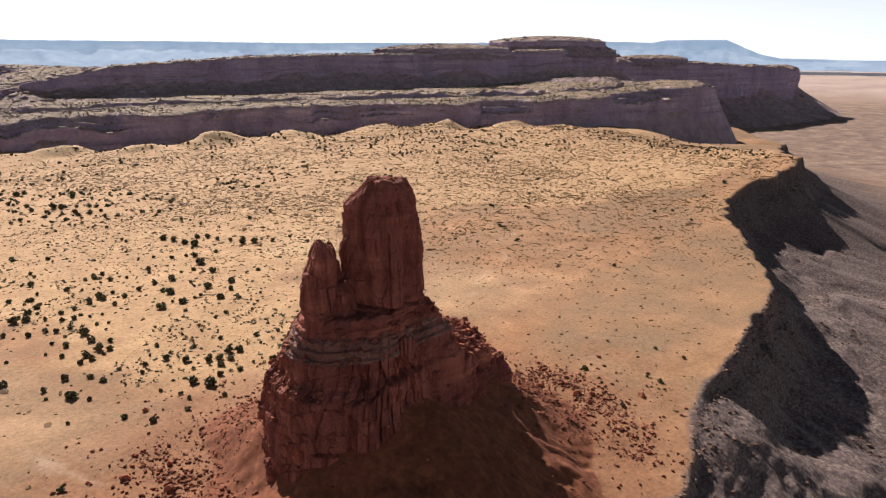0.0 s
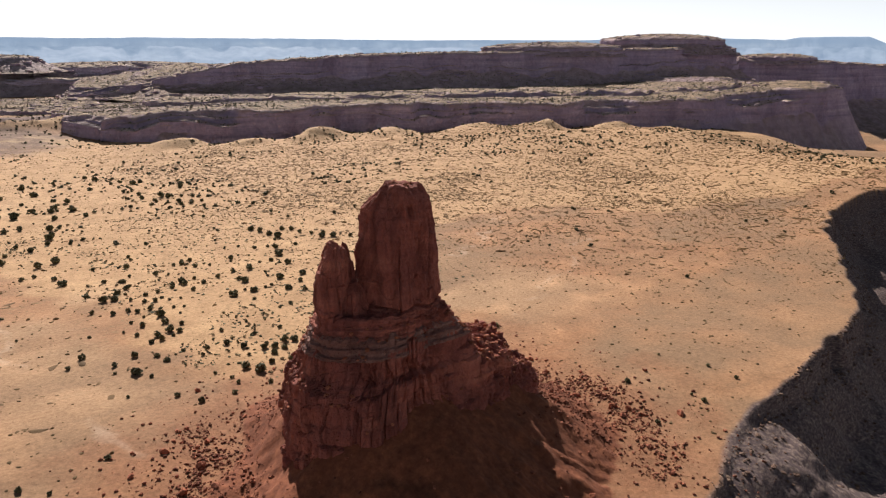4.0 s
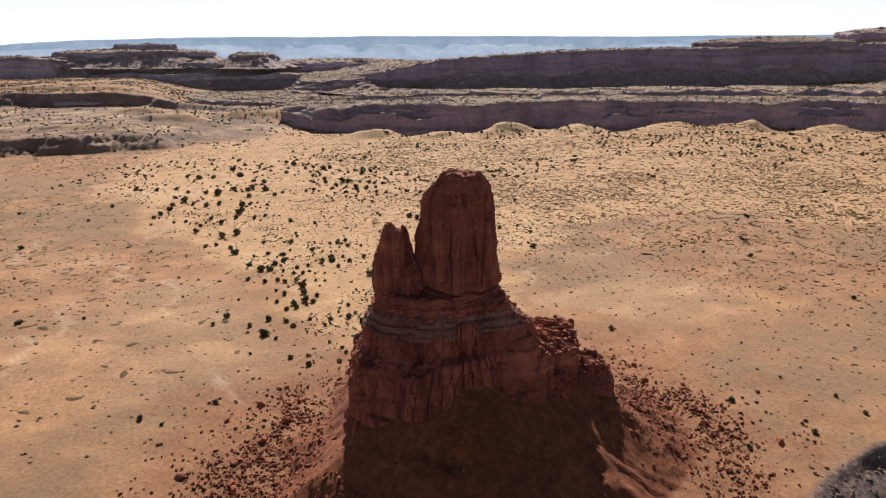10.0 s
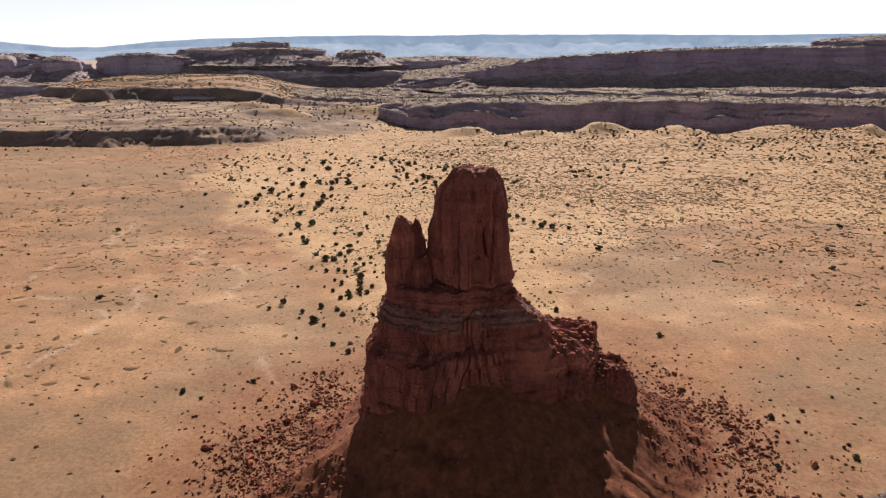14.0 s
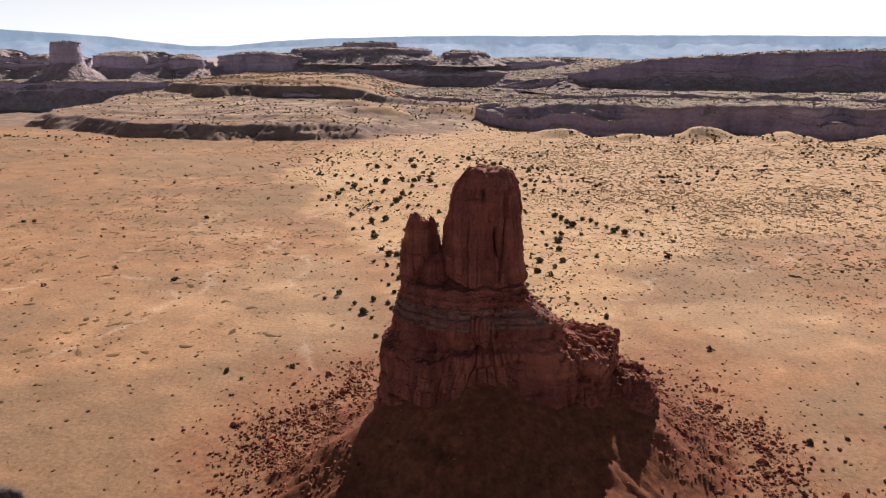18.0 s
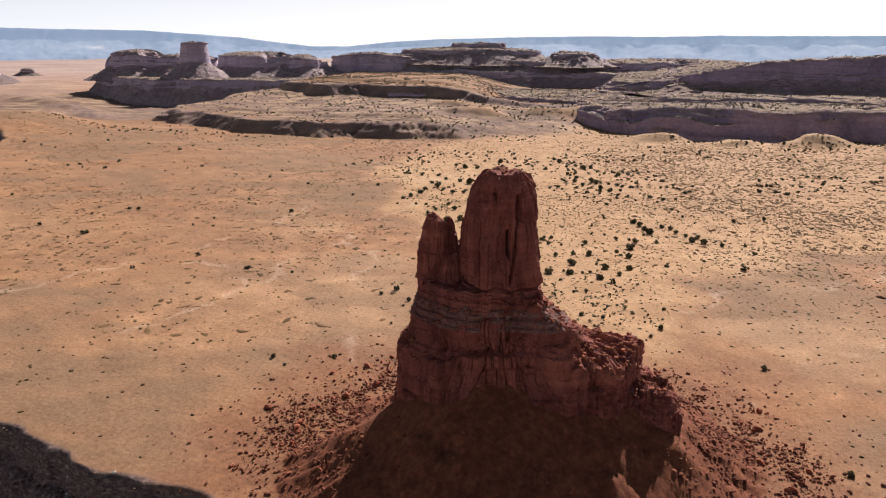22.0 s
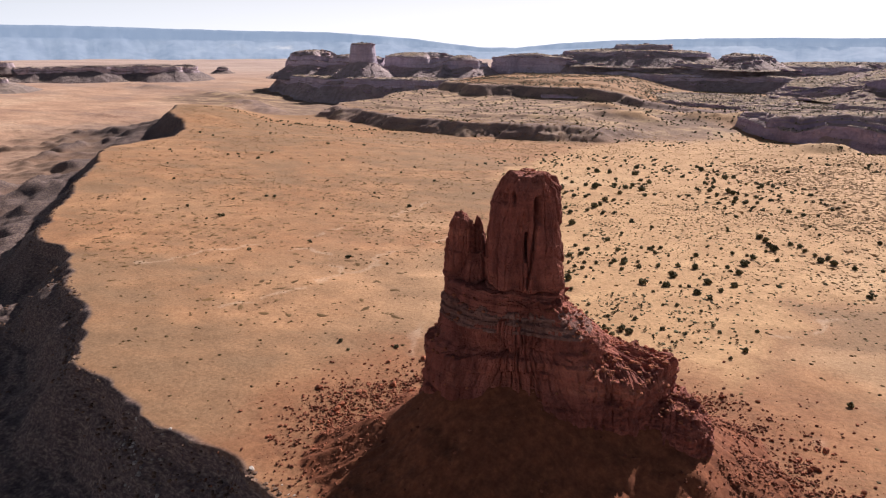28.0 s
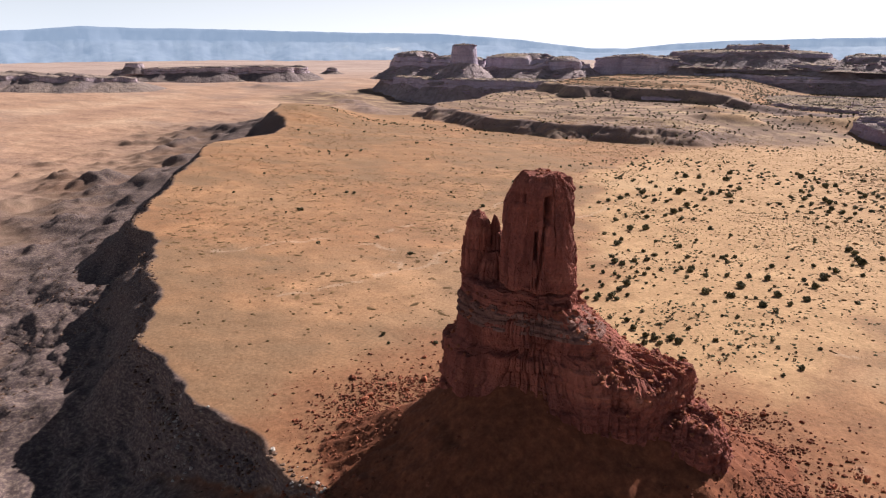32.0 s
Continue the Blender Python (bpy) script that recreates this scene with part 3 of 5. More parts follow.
def build_ground():
    cx, cy = 0.0, -110.0
    fine = np.radians(np.arange(-84, 70, 0.25))
    coarse = np.radians(np.arange(70, 276, 4.0))
    az = np.concatenate([fine, coarse])
    r = [0.5, 1.0, 2.0, 3.2, 4.5, 6.0, 7.5, 9.0, 10.5, 12.0]
    while r[-1] < 4900:
        r.append(r[-1] * (1.0036 if 520 < r[-1] < 1050 else 1.0066))
    r = np.array(r)[:, None]
    x, y = cx + r * np.sin(az)[None], cy + r * np.cos(az)[None]
    z, inland, out, low, red, apart = terrain(x, y)
    verts = np.stack([x, y, z], -1).reshape(-1, 3)
    verts = np.concatenate([verts, [[cx, cy, float(terrain(np.array([cx]), np.array([cy]))[0][0])]]])
    quads = grid_faces(len(r), len(az), closed=True)[:, ::-1]
    ring = np.arange(len(az))
    hub = np.stack([np.full(len(az), len(verts) - 1), np.roll(ring, -1), ring, ring], -1)
    me = bpy.data.meshes.new("ground")
    me.vertices.add(len(verts))
    me.vertices.foreach_set("co", verts.astype(np.float32).ravel())
    loops = np.concatenate([quads.ravel(), hub[:, :3].ravel()])
    me.loops.add(len(loops))
    me.loops.foreach_set("vertex_index", loops.astype(np.int32))
    starts = np.concatenate([np.arange(len(quads)) * 4, len(quads) * 4 + np.arange(len(hub)) * 3])
    me.polygons.add(len(starts))
    me.polygons.foreach_set("loop_start", starts.astype(np.int32))
    me.polygons.foreach_set("use_smooth", np.ones(len(starts), bool))
    me.update(calc_edges=True)
    me.materials.append(GROUND)
    n = fbm(x / 45, y / 45, octaves=4, seed=61)
    golden = smooth(-5, 7, outline_distance(x + 9 * fbm(x / 22, y / 22, octaves=4, seed=65), y + 9 * fbm(x / 22, y / 22, octaves=4, seed=66), GOLD))
    rise, bare = banks(x, y)
    masks = {
        "talus": red,
        "scree": smooth(-0.9, 0.2, -inland) * (1 - 0.6 * low) * (1 - red),
        "lowland": smooth(0.75, 1.0, low) * smooth(60, 160, out),
        "badland": smooth(0.6, 1.0, low) * smooth(2600, 1500, np.hypot(x, y)) * (0.7 * smooth(260, 90, out) + (1 - 0.7 * smooth(260, 90, out)) * smooth(-60, 120, x)),
        "scrub": smooth(60, 140, inland) * smooth(-0.25, 0.3, n) * (1 - red) * 0.7 + 0.4 * smooth(200, 320, x + 0.4 * y) * (inland > 0) + 0.4 * smooth(80, 200, y) * smooth(80, -20, x) * (inland > 0),
        "pale": mounds(x, y) / 13 + smooth(0.1, 0.6, fbm((x - 40) / 70, (y - 30) / 70, octaves=3, seed=63)) * smooth(140, 40, np.abs(x - 20 + 0.25 * (y - 100))) * smooth(20, 60, y) * smooth(420, 250, y) * 0.45,
        "wash": washes(x, y) * (inland > 3) * 0.55,
        # where haze is painted onto the ground: grows with distance
        "far_haze": 0.75 * smooth(1250, 2600, np.hypot(x, y)) * smooth(0.6, 1.0, low),
        "bank": np.clip(bare + 0.8 * smooth(2, 6, rise) * smooth(-440, -520, x), 0, 1),
        "dusky": smooth(-25, 25, outline_distance(x + 14 * fbm(x / 40, y / 40, octaves=3, seed=71), y + 14 * fbm(x / 40, y / 40, octaves=3, seed=72), DUSKY)) * (1 - smooth(2, 6, mounds(x, y))),
        "gold": golden * (1 - red),
        "flat": (1 - golden) * (1 - red) * (0.32 + 0.5 * smooth(-0.3, 0.3, fbm(x / 75, y / 48, octaves=5, seed=67)) + 0.25 * fbm(x / 16, y / 10, octaves=3, seed=69)) + 0.6 * smooth(430, 560, x) * smooth(320, 220, y) * (inland > 0),
    }
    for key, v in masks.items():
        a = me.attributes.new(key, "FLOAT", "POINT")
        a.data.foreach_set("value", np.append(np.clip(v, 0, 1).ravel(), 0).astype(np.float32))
    return tagged(new("ground", me), "sandy red desert plateau with a broken rim and lowland below", "ground", kind="structure")


build_ground()


# ---- the butte ----
WAYS = np.radians([-45.9, -21.9, 0, 28.7, 62, 95, 134.1, 158.1, 180, 208.7, 240, 272])
TOWER_Z = [31, 38, 42.5, 46, 49, 51, 53, 54.5, 55.6]
TOWER = [[6.3, 6.6, 6.5, 6.0, 5.9, 5.6, 5.2, 4.4, 3.5], [7.2, 7.4, 7.2, 6.5, 6.2, 6.3, 6.0, 5.4, 4.8], [7.1, 7.3, 7.2, 6.7, 6.2, 6.4, 6.2, 5.5, 4.2],
         [6.3, 6.4, 6.1, 5.5, 5.5, 5.7, 5.7, 5.5, 3.0], [6.3, 6.3, 6.2, 5.6, 5.5, 5.4, 5.2, 4.8, 3.5], [6.5, 6.5, 6.5, 6.0, 5.6, 5.3, 5.0, 4.4, 3.3],
         [7.1, 6.9, 6.5, 6.2, 5.8, 5.4, 3.6, 2.2, 1.5], [7.6, 7.5, 7.3, 6.8, 6.1, 5.8, 4.9, 3.8, 2.8], [7.8, 7.6, 7.5, 6.9, 6.0, 5.6, 4.8, 4.1, 2.4],
         [6.1, 6.1, 6.2, 5.9, 5.3, 5.0, 4.5, 4.0, 3.0], [6.3, 6.2, 6.0, 5.6, 5.2, 5.0, 4.6, 4.0, 3.0], [5.7, 5.6, 5.5, 5.4, 5.3, 5.2, 4.8, 4.2, 3.2]]
BASE_Z = [4, 15, 20, 25, 29, 32, 34.0]
BASE = [[16, 14, 13.5, 13, 11.2, 9.8, 9], [22, 20, 18, 16.5, 14, 11.0, 9], [24, 21, 19, 17, 12.6, 9.5, 8], [24, 21, 19, 17, 12, 8, 7], [20, 17, 16, 15, 12, 10, 9], [18, 16, 15, 14, 12.5, 11, 10],
        [21, 20.4, 20.2, 19.4, 16.4, 15, 13.4], [20.2, 19.7, 19.4, 18.6, 17.1, 15, 13.6], [18.6, 18.4, 17.9, 17.7, 16.6, 15.6, 14.8],
        [16.2, 15.8, 15.3, 14.7, 14.1, 13.6, 12.9], [15, 12.5, 11.2, 10.3, 9.8, 9.4, 9.0], [13, 9, 7.6, 7.0, 6.6, 6.3, 6.0]]


def column(levels, reach, heights, around, centre, ways=WAYS, soft=0.05):
    """A rock mass between flat sides: for each height the reach of every side from the centre. Gives angle, height and radius grids."""
    z = np.asarray(heights, float)[:, None]
    phi = np.linspace(0, 2 * np.pi, around, endpoint=False)[None]
    inv = 0.0
    for way, row in zip(ways, reach):
        h = np.interp(z, levels, row)
        c = np.maximum(np.cos(phi - way), 1e-3)
        inv = inv + (c / h) ** (1 / soft)
    return phi + 0 * z, z + 0 * phi, inv ** (-soft)


def plates(n, levels):
    """Noise cut into flat steps, like slabs scaled off a face."""
    q = n * levels
    return (np.floor(q) + smooth(0.72, 1.0, q - np.floor(q))) / levels


def joints(s, z, wide, high, seed, deep, crack, thin=0.2):
    """Blocks between upright joints and beds: some stand proud, some back, with open cracks between them."""
    row = np.floor(z / high + 0.35 * vnoise(s / 6, z * 0, seed=seed))
    shift = lattice(row, row * 0, row * 0, seed + 1)
    u = s / wide + 3 * shift + 0.35 * vnoise(s / 3, z / 6, seed=seed + 2)
    cell = np.floor(u)
    edge = np.minimum(u - cell, 1 - (u - cell)) * wide
    v = z / high + 0.35 * vnoise(s / 6, z * 0, seed=seed)
    bed = np.minimum(v - np.floor(v), 1 - (v - np.floor(v))) * high
    return deep * lattice(cell, row, row * 0, seed + 3) - crack * np.exp(-(edge / thin) ** 2) - 0.5 * crack * np.exp(-(bed / thin) ** 2)


def upright(r, z):
    """1 where a mass stands steep, 0 where it slopes away."""
    slope = np.abs(np.gradient(r, axis=0) / np.maximum(np.gradient(z, axis=0), 1e-3))
    return smooth(0.8, 0.35, slope)


def capped(name, x, y, z, material, smooth_shade=False):
    """A mesh of stacked rings, closed above and below."""
    rows, cols = x.shape
    verts = np.stack([x, y, z], -1).reshape(-1, 3)
    verts = np.concatenate([verts, [[x[0].mean(), y[0].mean(), z[0].mean()], [x[-1].mean(), y[-1].mean(), z[-1].mean()]]])
    quads = grid_faces(rows, cols, closed=True)
    ring, top = np.arange(cols), (rows - 1) * cols + np.arange(cols)
    low = np.stack([np.full(cols, rows * cols), np.roll(ring, -1), ring], -1)
    high = np.stack([np.full(cols, rows * cols + 1), top, np.roll(top, -1)], -1)
    tris = np.concatenate([quads[:, [0, 1, 2]], quads[:, [0, 2, 3]], low, high])
    return mesh_from(name, verts, tris, material, smooth_shade)


def build_butte():
    root = thing("butte", "tall red sandstone butte with slab-sided tower on stepped cliffs", "rock butte", (*BUTTE, 0))
    # tower
    heights = np.concatenate([np.arange(31, 54, 0.2), 54 + 1.6 * np.sin(np.linspace(0, np.pi / 2, 9))])
    phi, z, r = column(TOWER_Z, TOWER, heights, 560, BUTTE)
    ux, uy = np.cos(phi), np.sin(phi)
    r = r + 0.6 * plates(fbm(ux * 1.7, uy * 1.7, z / 9, octaves=4, seed=71), 4) + 0.22 * plates(fbm(ux * 4.5, uy * 4.5, z / 5, octaves=4, seed=73), 4) + 0.05 * fbm(ux * 20, uy * 20, z / 0.9, octaves=3, seed=79)
    deg = np.degrees(phi)

    def groove(at, wide, lo, hi, deep, power=2, lean=0.0):
        """A hollow round an angle, between two heights; lean: degrees it drifts for each metre up."""
        off = (deg - at - lean * (z - lo) + 180) % 360 - 180 + 1.2 * vnoise(z / 2.5, 0 * z, seed=int(at))
        return deep * np.exp(-np.abs(off / wide) ** power) * smooth(lo - 0.6, lo + 0.4, z) * smooth(hi + 0.6, hi - 0.4, z)

    r = r - groove(288, 3.4, 41.4, 45.6, 1.9, 6) - groove(284.5, 0.9, 36, 45, 0.5) - groove(291.5, 0.9, 36, 47, 0.45)
    r = r - groove(272, 11, 36.4, 40.5, 0.85, 8) - groove(275, 8, 40.5, 44.5, 0.75, 8) - groove(277, 6, 44.5, 48.0, 0.55, 6)
    r = r - groove(305, 6.5, 47.6, 51.6, 1.9, 4) - groove(292, 2.2, 37, 48, 1.0, 3, 1.1) - groove(318, 1.0, 42, 54, 0.45)
    r = r - groove(262, 4.0, 50.3, 52.2, 0.9, 4) - groove(247, 4.5, 50.0, 51.8, 0.6, 4) - groove(240, 1.2, 34, 47, 0.4) - groove(254, 0.8, 36, 43, 0.3)
    r = r + (0.35 * joints(phi * 6.5, z, 4.6, 3.4, 781, 0.4, 0.12, 0.1) + 0.45 * joints(phi * 6.5, z + 1.7, 7.5, 6.1, 791, 0.5, 0.3, 0.12)) * smooth(55, 52, z)
    r = r + 0.25 * smooth(0.2, 0.5, np.sin(z * 0.9 + 2 * vnoise(ux * 1.5, uy * 1.5, seed=75))) * smooth(36, 34, z)
    r = r - 1.2 * np.exp(-((z - 35.7 - 0.5 * vnoise(ux * 2, uy * 2, seed=76)) / 0.24) ** 2) - 0.3 * np.exp(-((z - 39.5 - 1.2 * vnoise(ux * 2, uy * 2, seed=78)) / 0.16) ** 2) * smooth(0.0, 0.4, vnoise(ux * 3, uy * 3, seed=74))
    part("tower", capped("tower", r * ux, r * uy, z - 0.9 * smooth(50, 55, z) + 0.45 * fbm(ux * r / 1.6, uy * r / 1.6, octaves=3, seed=77) * smooth(53.5, 55, z), ROCK), root)
    # stepped base
    heights = np.arange(4, 34.2, 0.22)
    phi, z, r = column(BASE_Z, BASE, heights, 760, BUTTE)
    ux, uy = np.cos(phi), np.sin(phi)
    steep = upright(r, z)
    ring = np.stack([ux[70] * r[70], uy[70] * r[70]])
    arc = np.concatenate([[0], np.cumsum(np.hypot(*np.diff(ring, axis=1)))])[None] + 0 * z
    wave = arc + 0.5 * vnoise(arc / 3, z / 4, seed=82)
    r = r + 0.8 * fbm(ux * r / 9, uy * r / 9, z / 12, octaves=4, seed=85) - 0.25 * steep * np.abs(vnoise(ux * r / 2.4, uy * r / 2.4, z / 14, seed=81))
    r = r + steep * (0.9 * joints(wave, z, 4.6, 8.5, 881, 0.8, 0.7, 0.2) + joints(wave, z + 1.3, 1.9, 4.6, 885, 0.42, 0.45, 0.14) + joints(wave, z, 0.85, 1.7, 891, 0.16, 0.12, 0.1))
    r = r + 0.7 * (1 - steep) * fbm(ux * r / 1.8, uy * r / 1.8, z / 1.2, octaves=4, seed=889) + 0.07 * fbm(ux * r / 0.7, uy * r / 0.7, z / 0.7, octaves=2, seed=893)
    r = r - 0.8 * smooth(24.2, 24.7, z + 0.5 * vnoise(arc / 4, 0 * z, seed=86))
    bed = np.sin(z * 1.15 + 1.2 * vnoise(ux * 2, uy * 2, seed=87))
    r = r + 0.3 * smooth(0.0, 0.2, bed) + 0.3 * smooth(30.6, 31.2, z) * np.sin(z * 5.2)
    off = (np.degrees(phi) - 248 + 180) % 360 - 180
    r = r - 1.5 * np.exp(-(off / 17) ** 4) * smooth(24.4, 25.0, z) * smooth(28.6, 26.6, z + 0.02 * off ** 2 * 0.5)
    part("cliff_base", capped("cliff_base", r * ux, r * uy, z + 0.5 * smooth(33, 34, z) * fbm(ux * r / 2, uy * r / 2, octaves=3, seed=88), ROCK), root)

    def mass(name, levels, reach, heights, around, centre, rough, material, seed, label="", beds=0.0, top=0.3, ways=WAYS, crown=0.0):
        phi, z, r = column(levels, reach, heights, around, centre, ways)
        ux, uy = np.cos(phi), np.sin(phi)
        gx, gy = centre[0] + ux * r, centre[1] + uy * r
        r = r + rough * (fbm(gx / 3.5, gy / 3.5, z / 5, octaves=5, seed=seed) - 0.3 * upright(r, z) * np.abs(vnoise(gx / 1.3, gy / 1.3, z / 12, seed=seed + 5)))
        r = r + rough * upright(r, z) * (joints(phi * r.mean(), z, 1.7, 4.0, seed + 11, 0.6, 0.5, 0.15) + joints(phi * r.mean(), z, 4.2, 7.0, seed + 12, 0.7, 0.5, 0.2))
        if beds:
            r = r + beds * (smooth(-0.2, 0.3, np.sin(z * 4.6 + 1.5 * vnoise(ux * 2, uy * 2, seed=seed + 7))) - 0.5)
        if crown:
            rings = np.array([0.93, 0.8, 0.62, 0.42, 0.2])[:, None]
            phi, ux, uy = (np.vstack([q, np.repeat(q[-1:], 5, 0)]) for q in (phi, ux, uy))
            r, z = np.vstack([r, r[-1:] * rings]), np.vstack([z, z[-1:] + crown * (1 - rings)])
            gx, gy = centre[0] + ux * r, centre[1] + uy * r
        z = z + top * fbm(gx / 1.5, gy / 1.5, octaves=4, seed=seed + 9) * smooth(heights[-1] - 1.0, heights[-1], z)
        return part(name, capped(name, r * ux + centre[0] - BUTTE[0], r * uy + centre[1] - BUTTE[1], z, material), root, label)

    # grey beds on the cliff, and the red plinth under the tower
    mass("grey_ledge", [28.6, 30.4, 32.2], [[11.5, 10.5, 9.0], [13.4, 11.8, 10.2], [12.4, 10.6, 8.2], [11.8, 9.6, 7.2], [12, 11, 10], [12.2, 11.6, 10.6], [15.6, 14.9, 14.2], [16.4, 15.5, 14.4],
         [16.0, 15.4, 14.9], [13.8, 13.4, 13.0], [9.6, 9.3, 9.0], [6.6, 6.5, 6.4]], np.arange(28.6, 32.3, 0.16), 480, BUTTE, 0.5, LEDGE, 101, "grey-brown thin-bedded ledge", 0.5, 0.6)
    mass("plinth", [31.6, 33.5, 35.2], [[6.9, 6.8, 6.6], [7.7, 7.6, 7.5], [7.4, 7.4, 7.3], [6.7, 6.6, 6.5], [7, 7, 6.8], [8, 8, 7], [14.0, 13.6, 12.8], [14.6, 14.2, 13.6], [15.0, 14.7, 14.2],
         [13.0, 12.8, 12.4], [8.6, 8.4, 8.0], [6.3, 6.2, 6.1]], np.arange(31.6, 35.3, 0.2), 420, BUTTE, 0.25, ROCK, 111, "", 0.35)
    pin = [[1.4, 1.4, 1.4, 1.6, 1.7, 1.5, 1.2, 0.9], [2.7, 2.8, 2.8, 2.7, 2.5, 2.2, 1.8, 1.4], [3.5, 3.5, 3.5, 3.3, 3.0, 2.5, 1.7, 1.4], [2.0, 2.0, 2.0, 2.0, 1.8, 1.5, 1.1, 0.8],
           [2.0, 2.0, 2.0, 1.9, 1.8, 1.5, 1.2, 0.9], [2.6, 2.6, 2.6, 2.4, 2.1, 1.7, 1.3, 0.9], [4.6, 4.7, 4.8, 3.9, 3.2, 2.2, 1.5, 1.0], [3.2, 3.3, 3.5, 3.3, 2.7, 2.0, 1.4, 0.9],
           [3.0, 3.1, 3.2, 3.4, 2.9, 2.3, 1.5, 1.1], [3.0, 3.0, 3.1, 3.4, 3.0, 2.6, 2.1, 1.5], [2.8, 2.8, 2.8, 2.7, 2.5, 2.1, 1.6, 1.1], [2.4, 2.4, 2.4, 2.3, 2.1, 1.7, 1.3, 0.9]]
    mass("pinnacle", [33, 34.5, 37, 40, 42.5, 44.5, 46.0, 46.7], pin, np.arange(33, 46.75, 0.25), 200, (-4.0, -6.3), 0.32, ROCK, 121, "blunt side pinnacle", 0.04, 0.5, crown=0.4)
    mass("saddle", [32, 36, 38.5, 40], [[3.2, 3.0, 2.4, 1.4]] * 12, np.arange(32, 40.1, 0.25), 120, (-1.6, -5.9), 0.3, ROCK, 127)
    mass("thin_blade", [33, 40, 44, 46.0], [[1.4, 1.3, 1.0, 0.5]] * 6 + [[1.5, 1.4, 1.1, 0.5]] * 6, np.arange(33, 46.1, 0.25), 90, (-1.7, -4.9), 0.2, ROCK, 131, "standing blade of rock")
    sh = [[12.2, 11.9, 11.7, 11.5, 11.2], [12.6, 12.1, 11.8, 11.6, 11.3], [15.2, 14.9, 14.6, 14.4, 14.1], [14.0, 13.7, 13.4, 13.2, 12.9], [12, 11.5, 11, 10.5, 10], [11, 10, 9.5, 9, 8.5], [12] * 5, [12] * 5, [12] * 5, [12] * 5,
          [12.5, 11.6, 11.3, 11.2, 11], [11.3, 10.9, 10.7, 10.6, 10.3]]
    mass("shoulder", [4, 13, 19, 21.4, 22.4], sh, np.arange(4, 22.5, 0.28), 380, (20.0, -3.0), 0.75, ROCK, 141, "low shoulder of rubble-topped red cliff", 0.25, 0.7, crown=2.8)
    mass("outcrop", [2, 8, 13, 16.4], [[9.4, 9.0, 7.8, 5.6]] * 4 + [[10.5, 10, 9, 7.5]] * 7 + [[7.5, 7, 6.2, 5]], np.arange(2, 16.5, 0.2), 260, (31.8, -4.0), 0.6, ROCK, 151, "rounded lower outcrop", 0.25, 0.6, crown=0.8)
    return root


BUTTE_ROOT = build_butte()


# ---- mesas, benches and far ridges ----
def chaikin(p, rounds):
    for _ in range(rounds):
        q = np.roll(p, -1, 0)
        p = np.stack([0.75 * p + 0.25 * q, 0.25 * p + 0.75 * q], 1).reshape(-1, p.shape[1])
    return p


TIERS = []


